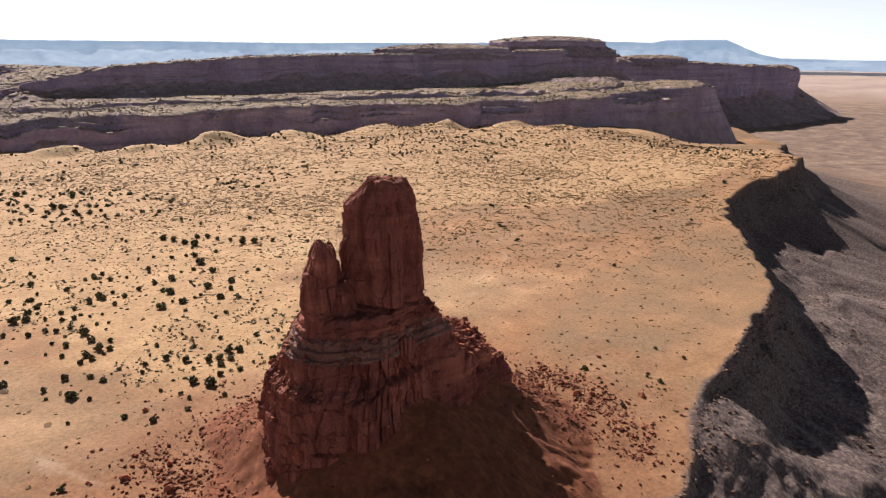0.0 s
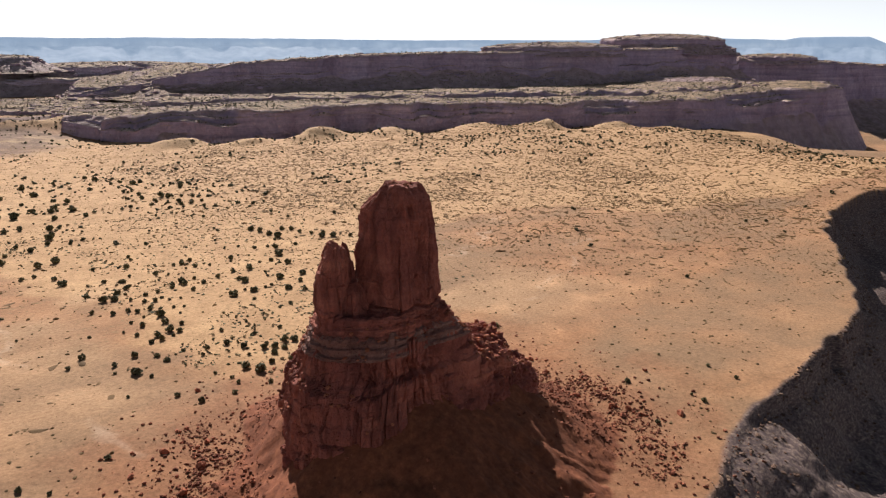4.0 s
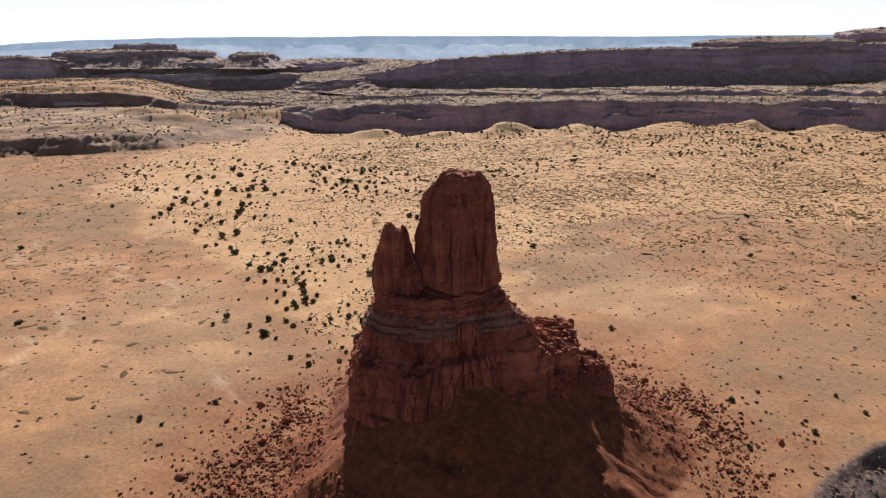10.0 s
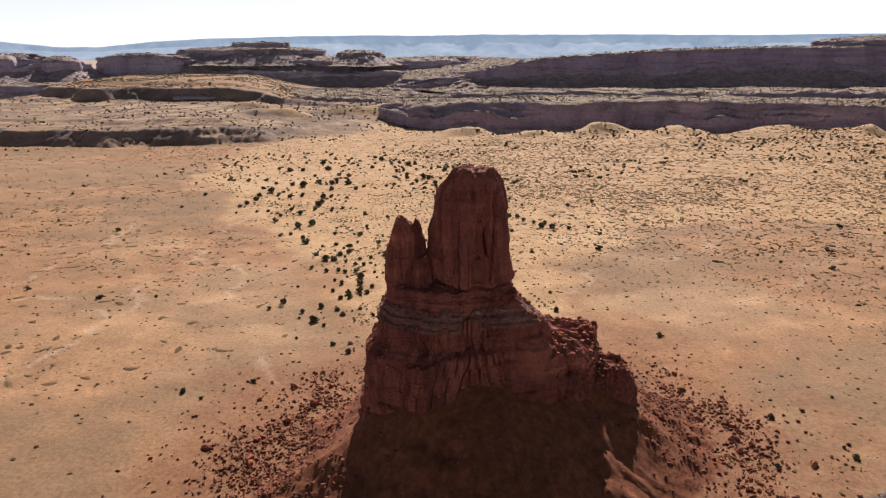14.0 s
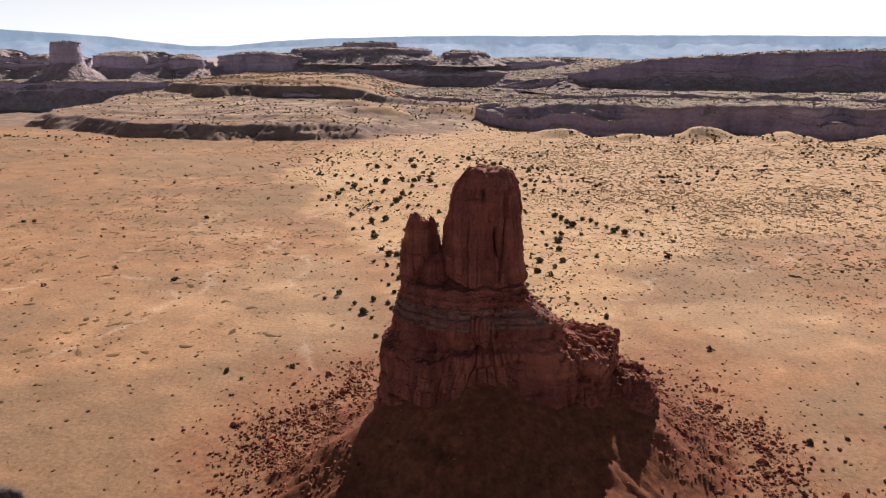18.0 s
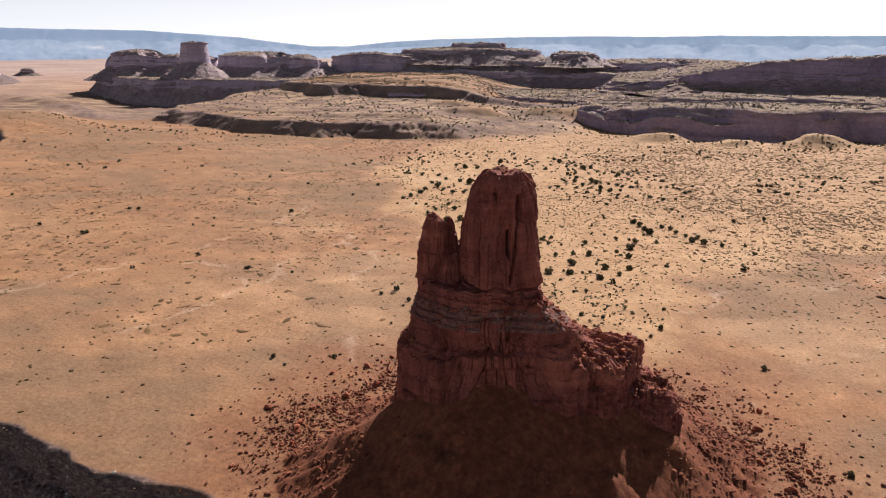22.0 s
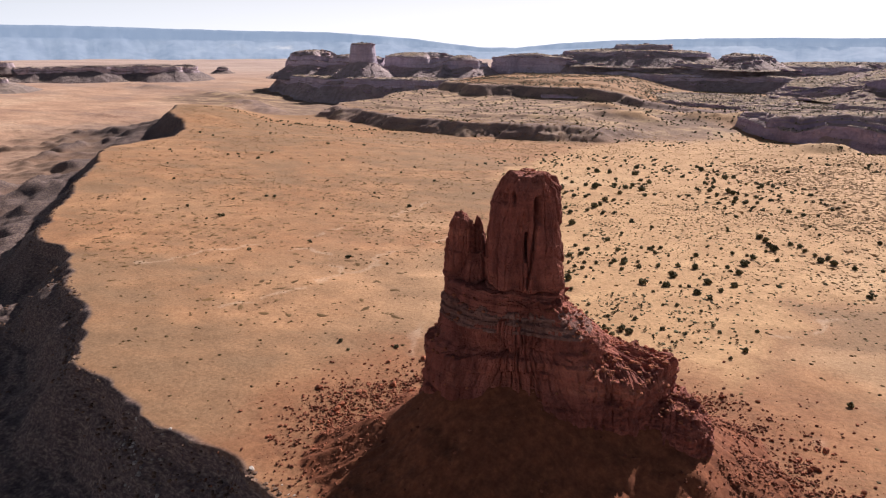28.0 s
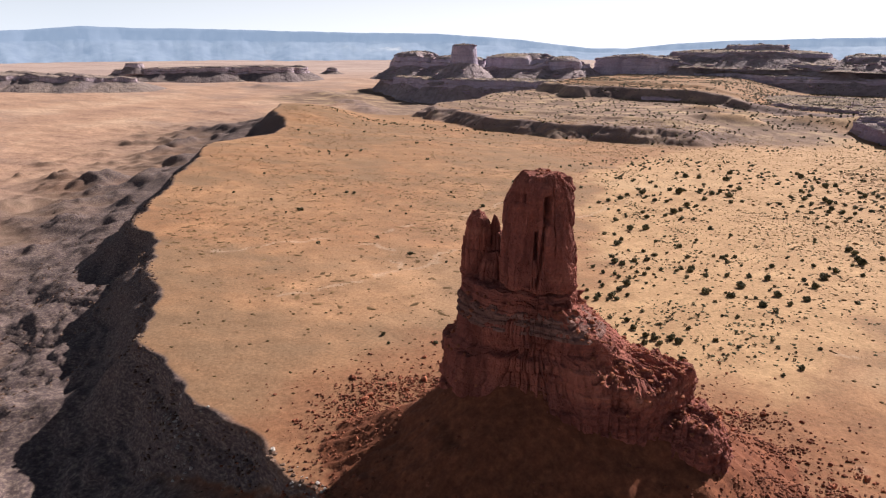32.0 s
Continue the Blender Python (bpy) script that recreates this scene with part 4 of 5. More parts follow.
def tier(root, name, outline, foot, skirt=1.1, step=3.5, rough=1.0, cliff=0.4, material=None, label="", seed=200, round_off=2, benches=(), dome=0.0, gullies=1.6):
    """One storey of a mesa: scree skirt (run over rise), cliff with narrow benches, and a rounded or domed top, round an outline of (x, y, height of the edge)."""
    p = chaikin(np.array(outline, float), round_off)
    area = 0.5 * np.sum(p[:, 0] * np.roll(p[:, 1], -1) - np.roll(p[:, 0], -1) * p[:, 1])
    if area < 0:
        p = p[::-1]
    reach = math.sqrt(abs(area) / math.pi)
    q = np.vstack([p, p[:1]])
    run = np.concatenate([[0], np.cumsum(np.hypot(*np.diff(q[:, :2], axis=0).T))])
    n = max(40, int(run[-1] / step))
    at = np.linspace(0, run[-1], n, endpoint=False)
    x, y, top = (np.interp(at, run, q[:, k]) for k in range(3))
    mx, my = x.mean(), y.mean()
    wide = max(1, int(12 / step))
    tx, ty = np.roll(x, -wide) - np.roll(x, wide), np.roll(y, -wide) - np.roll(y, wide)
    size = np.hypot(tx, ty) + 1e-9
    nx, ny = ty / size, -tx / size
    rise = cliff * (float(np.mean(top)) - foot)
    prof = [(-0.1, skirt * rise * 1.3, 0.1, 0.0)]
    prof += [(cliff * k / 8, skirt * rise * (1 - k / 8) ** 1.12, 0.12 + 0.045 * k, 0.0) for k in range(9)]
    back, left = 0.0, sorted(benches)
    for k in range(1, 21):
        f = cliff + (0.93 - cliff) * k / 20
        while left and f > left[0][0]:
            prof.append((f - 0.006, -0.18 * k, 0.8, back))
            back += left.pop(0)[1]
        prof.append((f, -0.18 * k, 0.9, back))
    if dome:
        prof = [q for q in prof if q[0] < 1 - dome]
        prof += [(1 - dome + dome * math.sin(a), -0.85 * reach * (1 - math.cos(a)), 0.7 - 0.35 * a, back) for a in np.linspace(0.15, 1.5, 9)]
    else:
        k = min(1.0, reach / 60)
        prof += [(0.965, -3.7 - 1.5 * k, 0.8, back), (0.985, -3.9 - 5 * k, 0.6, back), (0.995, -4.2 - 11 * k, 0.5, back), (1.0, -4.5 - 22 * k, 0.35, back)]
    some = smooth(-0.35, 0.45, fbm(x / 55, y / 55, octaves=3, seed=seed + 21)) * 1.5
    bays = rough * 9.0 * fbm(x / 70, y / 70, octaves=4, seed=seed)
    rows = []
    local = np.clip(cliff * (1 + 0.22 * fbm(x / 48, y / 48, octaves=4, seed=seed + 25)), 0.05, 0.85)
    for f, off, rock, bench in prof:
        z = foot + (f * local / cliff if f <= cliff else local + (f - cliff) * (1 - local) / (1 - cliff)) * (top - foot)
        bed = np.floor((z + 2.5 * vnoise(x / 50, y / 50, seed=seed + 27)) / 4.2)
        ledge = 1.1 * rock * rough * lattice(bed, bed * 0, bed * 0, seed + 31) * (0.25 + smooth(-0.3, 0.4, vnoise(x / 26, y / 26, bed * 0.7, seed=seed + 33))) * (f > cliff)
        bulge = rough * rock * (3.0 * vnoise(x / 34, y / 34, f * 1.2, seed=seed + 1) + 2.4 * fbm(x / 15, y / 15, z / 45, octaves=4, seed=seed + 3) - 2.0 * np.abs(vnoise(x / 6, y / 6, z / 60, seed=seed + 7)) + joints(at, z, 9.0, 9.0, seed + 13, 0.8, 0.5))
        gully = (1 - rock) * gullies * rough * (np.abs(vnoise(x / 10, y / 10, seed=seed + 9)) + 0.8 * np.abs(vnoise(x / 24, y / 24, seed=seed + 10))) * (f > 0)
        d = off - bench * some + bays + bulge + gully + ledge
        d = np.maximum(d, -0.9 * np.hypot(x - mx, y - my))
        keep = 1.0
        if dome and f > 1 - dome:
            keep, d = max(0.12, 1 + off / reach), d - off
        lift = rough * (1.4 * vnoise(x / 40, y / 40, seed=seed + 11) * (f > 0.2) + 1.3 * np.abs(fbm(x / 17, y / 17, octaves=3, seed=seed + 35)) * smooth(0.86, 1.0, f) + 0.9 * fbm(x / 9, y / 9, f * 9, octaves=3, seed=seed + 15) * (f > 0.95))
        rows.append(np.stack([mx + (x + nx * d - mx) * keep, my + (y + ny * d - my) * keep, z + lift], -1))
    verts = np.concatenate(rows)
    faces = [tuple(q) for q in grid_faces(len(rows), n, closed=True).tolist()] + [tuple(range((len(rows) - 1) * n, len(rows) * n))]
    me = bpy.data.meshes.new(name)
    me.from_pydata(verts.tolist(), [], faces)
    me.polygons.foreach_set("use_smooth", np.array([len(f) == 4 for f in faces]))
    me.materials.append(material or HAZE_TINTED_ROCK)
    TIERS.append((verts, faces, np.array(outline)[:, :2], material is not HAZY_ROCK))
    return part(name, me, root, label)


def lump(x, y, along, across, top, turn=0.0, n=9):
    """An uneven oval outline for caps and knolls."""
    a = np.linspace(0, 2 * np.pi, n, endpoint=False)
    k = 1 + 0.18 * np.sin(2.3 * a + x)
    u, v = along * k * np.cos(a), across * k * np.sin(a)
    c, w = math.cos(radians(turn)), math.sin(radians(turn))
    return [(x + c * i - w * j, y + w * i + c * j, top) for i, j in zip(u, v)]


north = thing("long_mesa", "long two-storey red sandstone mesa tinted purple for haze, with scrubby tops", "mesa")
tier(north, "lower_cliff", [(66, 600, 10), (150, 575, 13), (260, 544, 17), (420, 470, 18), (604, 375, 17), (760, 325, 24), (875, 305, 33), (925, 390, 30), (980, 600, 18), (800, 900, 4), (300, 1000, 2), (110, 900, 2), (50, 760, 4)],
     -62, 0.85, 2.5, 0.85, cliff=0.64, benches=((0.85, 12), (0.91, 6)), seed=210, label="lower red cliff band tinted purple for haze, with scree foot")
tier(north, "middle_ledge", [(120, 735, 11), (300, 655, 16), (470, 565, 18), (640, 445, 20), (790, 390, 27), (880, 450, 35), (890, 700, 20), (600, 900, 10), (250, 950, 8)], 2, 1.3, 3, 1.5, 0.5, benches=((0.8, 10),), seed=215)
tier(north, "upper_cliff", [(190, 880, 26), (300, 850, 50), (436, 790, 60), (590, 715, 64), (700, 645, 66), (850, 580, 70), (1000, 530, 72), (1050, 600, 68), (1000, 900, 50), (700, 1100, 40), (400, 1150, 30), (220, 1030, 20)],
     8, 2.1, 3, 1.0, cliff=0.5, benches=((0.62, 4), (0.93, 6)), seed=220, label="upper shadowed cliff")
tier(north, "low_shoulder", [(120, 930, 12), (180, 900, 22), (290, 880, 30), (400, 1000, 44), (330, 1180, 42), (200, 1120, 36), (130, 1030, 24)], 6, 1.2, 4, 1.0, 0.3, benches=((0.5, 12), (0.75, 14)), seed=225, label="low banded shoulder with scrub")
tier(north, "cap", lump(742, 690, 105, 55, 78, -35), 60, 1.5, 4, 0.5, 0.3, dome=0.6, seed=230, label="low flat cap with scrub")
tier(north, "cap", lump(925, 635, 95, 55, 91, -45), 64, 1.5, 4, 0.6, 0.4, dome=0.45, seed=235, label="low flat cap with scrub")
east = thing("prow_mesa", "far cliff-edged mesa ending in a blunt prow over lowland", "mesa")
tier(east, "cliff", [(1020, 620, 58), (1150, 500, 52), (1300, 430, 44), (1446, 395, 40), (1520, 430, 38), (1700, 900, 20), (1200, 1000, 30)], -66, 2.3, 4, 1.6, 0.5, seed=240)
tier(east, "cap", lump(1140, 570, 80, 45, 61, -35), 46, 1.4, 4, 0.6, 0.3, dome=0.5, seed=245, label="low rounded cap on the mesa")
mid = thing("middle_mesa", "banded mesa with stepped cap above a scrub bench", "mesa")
tier(mid, "end_block", [(-356, 1218, 50), (-300, 1188, 54), (-215, 1172, 52), (-180, 1230, 48), (-250, 1300, 46), (-350, 1290, 44)], 2, 1.3, 3, 1.2, 0.28, benches=((0.85, 5),), seed=249, label="blunt shadowed end block", dome=0.12, material=HAZE_PALED_MESA)
tier(mid, "lower_slope", [(-250, 1176, 27), (-180, 1162, 27), (-60, 1146, 26), (60, 1126, 24), (170, 1086, 22), (270, 1110, 20), (330, 1200, 20), (100, 1400, 20), (-250, 1400, 20)], 2, 1.7, 3, 1.0, 0.62, benches=((0.8, 10),), seed=250, label="scrub-dotted lower slope with thin ledges", material=HAZE_PALED_MESA)
tier(mid, "second_step", [(-240, 1205, 45), (-150, 1192, 46), (-50, 1180, 43), (50, 1166, 39), (130, 1152, 34), (210, 1180, 29), (120, 1390, 28), (-240, 1390, 38)], 16, 1.7, 3, 1.0, 0.6, benches=((0.75, 10), (0.88, 8)), seed=251, label="stepped upper slope", material=HAZE_PALED_MESA)
tier(mid, "cap", lump(-105, 1260, 130, 62, 62), 36, 2.2, 3.5, 0.8, 0.6, seed=255, dome=0.25, material=HAZE_PALED_MESA)
tier(mid, "caprock", lump(-92, 1262, 56, 34, 70), 58, 1.6, 3, 0.7, 0.35, seed=256, label="flat dark caprock", material=HAZE_PALED_MESA)
tier(mid, "knob", lump(85, 1200, 46, 34, 56), 34, 2.4, 3.5, 0.9, 0.6, seed=257, dome=0.3, material=HAZE_PALED_MESA)
tier(mid, "east_slope", lump(250, 1250, 170, 80, 42, -10), 4, 2.2, 4, 1.0, 0.55, benches=((0.65, 12), (0.8, 10)), seed=259, dome=0.2, material=HAZE_PALED_MESA)
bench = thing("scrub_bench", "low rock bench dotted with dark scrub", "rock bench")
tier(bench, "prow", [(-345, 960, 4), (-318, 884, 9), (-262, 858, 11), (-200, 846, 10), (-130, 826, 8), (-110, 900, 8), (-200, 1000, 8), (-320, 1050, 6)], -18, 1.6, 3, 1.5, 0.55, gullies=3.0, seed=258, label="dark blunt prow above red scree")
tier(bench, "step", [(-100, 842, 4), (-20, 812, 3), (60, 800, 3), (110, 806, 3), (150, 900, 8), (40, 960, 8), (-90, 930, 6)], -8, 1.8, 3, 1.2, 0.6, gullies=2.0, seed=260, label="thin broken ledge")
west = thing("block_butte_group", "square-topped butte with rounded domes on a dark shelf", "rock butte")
tier(west, "shelf", [(-850, 1235, 6), (-770, 1125, 10), (-640, 1025, 13), (-520, 995, 14), (-400, 1010, 13), (-335, 1060, 12), (-330, 1300, 4), (-600, 1400, 4), (-800, 1330, 4)], -24, 1.25, 3, 1.0, 0.6, gullies=3.5, seed=280, label="dark shelf cliff", material=HAZE_PALED_MESA)
tier(west, "block", [(-586, 1062, 72), (-540, 1060, 72), (-534, 1098, 72), (-580, 1102, 72)], 10, 1.5, 2, 0.35, 0.46, seed=285, label="square-topped block", round_off=1, material=HAZE_PALED_MESA)
tier(west, "dome", lump(-726, 1200, 66, 50, 58), 8, 1.7, 2.5, 0.7, 0.42, benches=((0.62, 7), (0.8, 9)), seed=287, dome=0.2, material=HAZE_PALED_MESA)
tier(west, "dome", lump(-640, 1190, 64, 42, 50), 8, 1.7, 2.5, 0.7, 0.45, benches=((0.6, 7), (0.78, 8)), seed=288, dome=0.25, material=HAZE_PALED_MESA)
tier(west, "dome", lump(-480, 1180, 94, 52, 54), 8, 1.9, 2.5, 0.7, 0.5, benches=((0.62, 9), (0.8, 9)), seed=289, dome=0.2, material=HAZE_PALED_MESA)
tier(west, "dome", lump(-405, 1190, 58, 38, 50), 8, 1.9, 2.5, 0.7, 0.5, benches=((0.65, 7), (0.82, 7)), seed=291, dome=0.25, material=HAZE_PALED_MESA)
tier(west, "dome", lump(-800, 1235, 24, 20, 46), 2, 1.0, 2.5, 0.3, 0.3, seed=293, dome=0.55, material=HAZE_PALED_MESA)
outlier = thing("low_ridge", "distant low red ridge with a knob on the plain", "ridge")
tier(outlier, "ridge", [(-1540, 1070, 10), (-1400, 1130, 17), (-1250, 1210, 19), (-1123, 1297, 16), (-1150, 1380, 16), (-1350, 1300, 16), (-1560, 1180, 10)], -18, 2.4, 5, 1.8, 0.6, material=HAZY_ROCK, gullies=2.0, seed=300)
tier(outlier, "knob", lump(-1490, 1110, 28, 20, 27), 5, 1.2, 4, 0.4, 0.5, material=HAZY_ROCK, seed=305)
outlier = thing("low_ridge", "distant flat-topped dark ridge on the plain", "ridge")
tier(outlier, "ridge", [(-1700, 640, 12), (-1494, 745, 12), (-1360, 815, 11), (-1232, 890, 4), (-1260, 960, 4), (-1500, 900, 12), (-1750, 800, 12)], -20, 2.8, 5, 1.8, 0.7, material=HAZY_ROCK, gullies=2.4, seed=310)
outlier = thing("far_knob", "small rock knob far out on the plain, paled for haze", "rock")
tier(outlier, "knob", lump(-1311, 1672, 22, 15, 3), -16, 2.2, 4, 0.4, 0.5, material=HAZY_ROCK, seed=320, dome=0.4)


# ---- the farthest mesas, their distance haze painted on as a blue glow ----
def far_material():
    m, t, b = shader("far_mesa_haze_glow", 1.0)
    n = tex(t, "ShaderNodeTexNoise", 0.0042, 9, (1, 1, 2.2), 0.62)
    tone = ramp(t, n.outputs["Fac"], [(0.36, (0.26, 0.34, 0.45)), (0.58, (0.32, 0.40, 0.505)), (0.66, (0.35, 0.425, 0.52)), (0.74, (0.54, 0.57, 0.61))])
    # gully shading painted into the glow as upright streaks
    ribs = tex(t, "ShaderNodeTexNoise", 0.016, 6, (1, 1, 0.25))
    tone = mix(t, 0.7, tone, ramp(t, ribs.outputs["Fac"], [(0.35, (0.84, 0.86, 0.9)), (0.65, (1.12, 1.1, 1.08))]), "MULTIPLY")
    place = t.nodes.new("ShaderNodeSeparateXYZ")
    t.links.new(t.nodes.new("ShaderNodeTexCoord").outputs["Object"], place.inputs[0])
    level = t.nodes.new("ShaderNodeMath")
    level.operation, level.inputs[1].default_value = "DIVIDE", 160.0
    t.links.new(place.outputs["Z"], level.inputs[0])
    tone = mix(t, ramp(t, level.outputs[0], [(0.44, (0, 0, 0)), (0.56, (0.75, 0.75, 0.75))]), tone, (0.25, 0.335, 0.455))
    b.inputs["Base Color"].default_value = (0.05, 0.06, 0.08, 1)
    # the haze colour is emitted, so the mesas glow without sunlight
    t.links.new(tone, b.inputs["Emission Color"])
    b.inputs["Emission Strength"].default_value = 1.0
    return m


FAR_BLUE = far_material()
SKYLINE = [(-95, 110), (-70, 115), (-60.7, 127), (-54.4, 158), (-48.6, 152), (-35, 133), (-28.7, 128), (-22, 92), (-17, 45), (-14, 42), (-11, 66), (-6.7, 86), (3, 98), (14, 100), (25, 98), (35, 95), (45, 95), (52, 104), (57, 110), (61, 104),
           (62, 116), (66.2, 119), (67.4, 80), (68.6, 44), (70, 22), (74, 14), (90, 8)]


def build_skyline():
    az = np.arange(-95, 88, 0.12)
    top = np.interp(az, *np.array(SKYLINE).T) + 2.2 * fbm(az / 5, 0 * az, octaves=3, seed=401) + 1.0 * vnoise(az * 2, 0 * az, seed=403)
    rows = []
    for f, r in ((-0.3, 3900), (0.0, 3960), (0.25, 4100), (0.5, 4190), (0.62, 4230), (0.66, 4262), (0.9, 4275), (1.0, 4290), (1.0, 4420)):
        d = r + 60 * fbm(az / 2.2, 0 * az + f, octaves=5, seed=405) * (1.3 - abs(f))
        z = -20 + f * (top + 20)
        rows.append(np.stack([d * np.sin(np.radians(az)), -110 + d * np.cos(np.radians(az)), z], -1))
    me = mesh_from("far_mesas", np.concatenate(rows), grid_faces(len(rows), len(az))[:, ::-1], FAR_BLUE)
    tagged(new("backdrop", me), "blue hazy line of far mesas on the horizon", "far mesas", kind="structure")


build_skyline()


# ---- rocks ----
def ico(level):
    bm = bmesh.new()
    bmesh.ops.create_icosphere(bm, subdivisions=level, radius=1.0)
    bm.verts.ensure_lookup_table()
    v = np.array([p.co for p in bm.verts])
    f = np.array([[p.index for p in q.verts] for q in bm.faces])
    bm.free()
    return v, f


ICO1, ICO2 = ico(1), ico(2)


def boulder_shape(seed, level=2):
    """A broken block: a ball cut by flat planes."""
    v, f = ICO2 if level == 2 else ICO1
    r = np.random.default_rng(seed)
    v = v.copy()
    for _ in range(9):
        d = r.normal(size=3)
        d /= np.linalg.norm(d)
        over = np.maximum(v @ d - r.uniform(0.45, 0.75), 0)
        v -= over[:, None] * d
    return v * r.uniform(0.75, 1.2, 3) * [1, 1, 0.8], f


def height_at(x, y):
    return terrain(np.asarray(x, float), np.asarray(y, float))[0]


def spread(n, test, box, seed):
    """About n random places in a box (x0, y0, x1, y1) that pass a test giving a chance of 0..1."""
    r = np.random.default_rng(seed)
    x, y = r.uniform(box[0], box[2], n), r.uniform(box[1], box[3], n)
    keep = r.uniform(size=n) < test(x, y)
    return x[keep], y[keep]


def scatter(name, shapes, x, y, z, size, material, seed, squash=1.0, sink=0.25, flat=True):
    """One mesh of many turned copies of small shapes."""
    r = np.random.default_rng(seed)
    pick, turn = r.integers(len(shapes), size=len(x)), r.uniform(0, 2 * np.pi, len(x))
    verts, faces, base = [], [], 0
    for k, (v, f) in enumerate(shapes):
        m = pick == k
        c, s, q = np.cos(turn[m])[:, None], np.sin(turn[m])[:, None], size[m][:, None]
        px = (v[None, :, 0] * c - v[None, :, 1] * s) * q + x[m][:, None]
        py = (v[None, :, 0] * s + v[None, :, 1] * c) * q + y[m][:, None]
        pz = v[None, :, 2] * q * squash + (z[m][:, None] + q * squash * (1 - 2 * sink) * 0.8)
        verts.append(np.stack([px, py, pz], -1).reshape(-1, 3))
        faces.append((f[None] + (base + np.arange(m.sum()) * len(v))[:, None, None]).reshape(-1, 3))
        base += m.sum() * len(v)
    return mesh_from(name, np.concatenate(verts), np.concatenate(faces), material, not flat)


def talus_chance(x, y):
    apart = -outline_distance(x, y, FOOT)
    patch = smooth(-0.1, 0.5, fbm(x / 9, y / 9, octaves=3, seed=501))
    front = smooth(-14, -19, y) * smooth(30, 25, np.abs(x - 12 + 0.3 * (y + 20)))
    return (smooth(1, 12, apart) * smooth(33, 20, apart) * (0.2 + 0.8 * patch) + 0.035 * smooth(52, 34, apart) * (apart > 0)) * (y > -46) * (1 - 0.93 * front)


def build_rocks():
    shapes = [mesh_from("boulder", *boulder_shape(520 + k), LOOSE, False) for k in range(7)]
    x, y = spread(2600, lambda x, y: talus_chance(x, y) * (0.25 + 0.75 * smooth(12, 20, -outline_distance(x, y, FOOT))), (-60, -46, 80, 60), 511)
    x, y = x[:280], y[:280]
    z = height_at(x, y)
    r = np.random.default_rng(513)
    for k in range(len(x)):
        s = 0.32 + 0.7 * r.uniform() ** 3
        ob = new("boulder", shapes[k % 7])
        ob.matrix_world = pose(x[k], y[k], z[k] + 0.3 * s, 0, 0, r.uniform(0, 360)) @ Matrix.Diagonal((s, s * r.uniform(0.8, 1.2), s * r.uniform(0.7, 1.0), 1))
        tagged(ob, "angular dark red sandstone boulder fallen on the talus", "boulder", "boulders below the butte")
    x, y = spread(100000, talus_chance, (-60, -46, 80, 62), 515)
    me = scatter("rubble", [boulder_shape(540 + k, 1) for k in range(6)], x, y, height_at(x, y), 0.1 + 0.42 * r.uniform(size=len(x)) ** 4, LOOSE, 517, 0.8)
    top = thing("summit_rubble", "loose red blocks lying on the tower top", "rocks", (*BUTTE, 0))
    for k in range(16):
        a, d, q = r.uniform(0, 6.28), 2.3 * r.uniform() ** 0.5, r.uniform(0.25, 0.55)
        ob = part("block", shapes[k % 7], top)
        ob.matrix_basis = pose(d * math.cos(a) + 0.5, d * math.sin(a) - 0.6, 54.65 + 0.15 * q, 0, 0, r.uniform(0, 360)) @ Matrix.Diagonal((q, q, q * 0.8, 1))
    tagged(new("rubble", me), "loose red rubble strewn over the talus slope", "rubble", kind="stuff")


build_rocks()


def build_ledge_rubble():
    """Broken rock on the sloping shoulders of the butte."""
    from mathutils.bvhtree import BVHTree
    rows = []
    r = np.random.default_rng(531)
    trees = []
    for ob in BUTTE_ROOT.children:
        v = np.array([tuple(q.co) for q in ob.data.vertices]) + [*BUTTE, 0]
        trees.append(BVHTree.FromPolygons(v.tolist(), [tuple(p.vertices) for p in ob.data.polygons]))
    for x, y in zip(r.uniform(-14, 40, 5000), r.uniform(-20, 12, 5000)):
        hits = [h for h in (t.ray_cast(Vector((x, y, 90)), Vector((0, 0, -1))) for t in trees) if h[0] is not None]
        if hits:
            top = max(hits, key=lambda h: h[0].z)
            if top[1].z > 0.45 and top[0].z < 34 and r.uniform() < 0.6:
                rows.append(tuple(top[0]))
    x, y, z = np.array(rows).T
    me = scatter("ledge_rubble", [boulder_shape(560 + k, 1) for k in range(6)], x, y, z, 0.12 + 0.6 * r.uniform(size=len(x)) ** 3, LOOSE, 533, 0.8)
    tagged(new("ledge_rubble", me), "broken red rock lying on the ledges of the butte", "rubble", kind="stuff")


build_ledge_rubble()


# ---- shrubs and scrub ----
def clump_shape(seed, n=26):
    """A shrub crown: a loose heap of small leafy tufts with gaps and an uneven outline."""
    r = np.random.default_rng(seed)
    v0, f0 = ICO1
    verts, faces = [], []
    lean = r.normal(size=2) * 0.12
    for k in range(n):
        d = r.normal(size=3)
        d /= np.linalg.norm(d)
        at = d * r.uniform(0.35, 1.0) ** 0.5 * [0.62, 0.62, 0.46] * (1 + 0.16 * math.sin(3 * math.atan2(d[1], d[0]) + seed))
        at = at + [lean[0] * at[2], lean[1] * at[2], 0.5]
        q = r.uniform(0.12, 0.22) * (1.0 if n > 15 else 1.7)
        d = v0 * (1 + 0.45 * r.normal(size=(len(v0), 1)).clip(-1, 1)) * q * r.uniform(0.7, 1.3, 3)
        faces.append(f0 + k * len(v0))
        verts.append(d + at)
    return np.concatenate(verts), np.concatenate(faces)


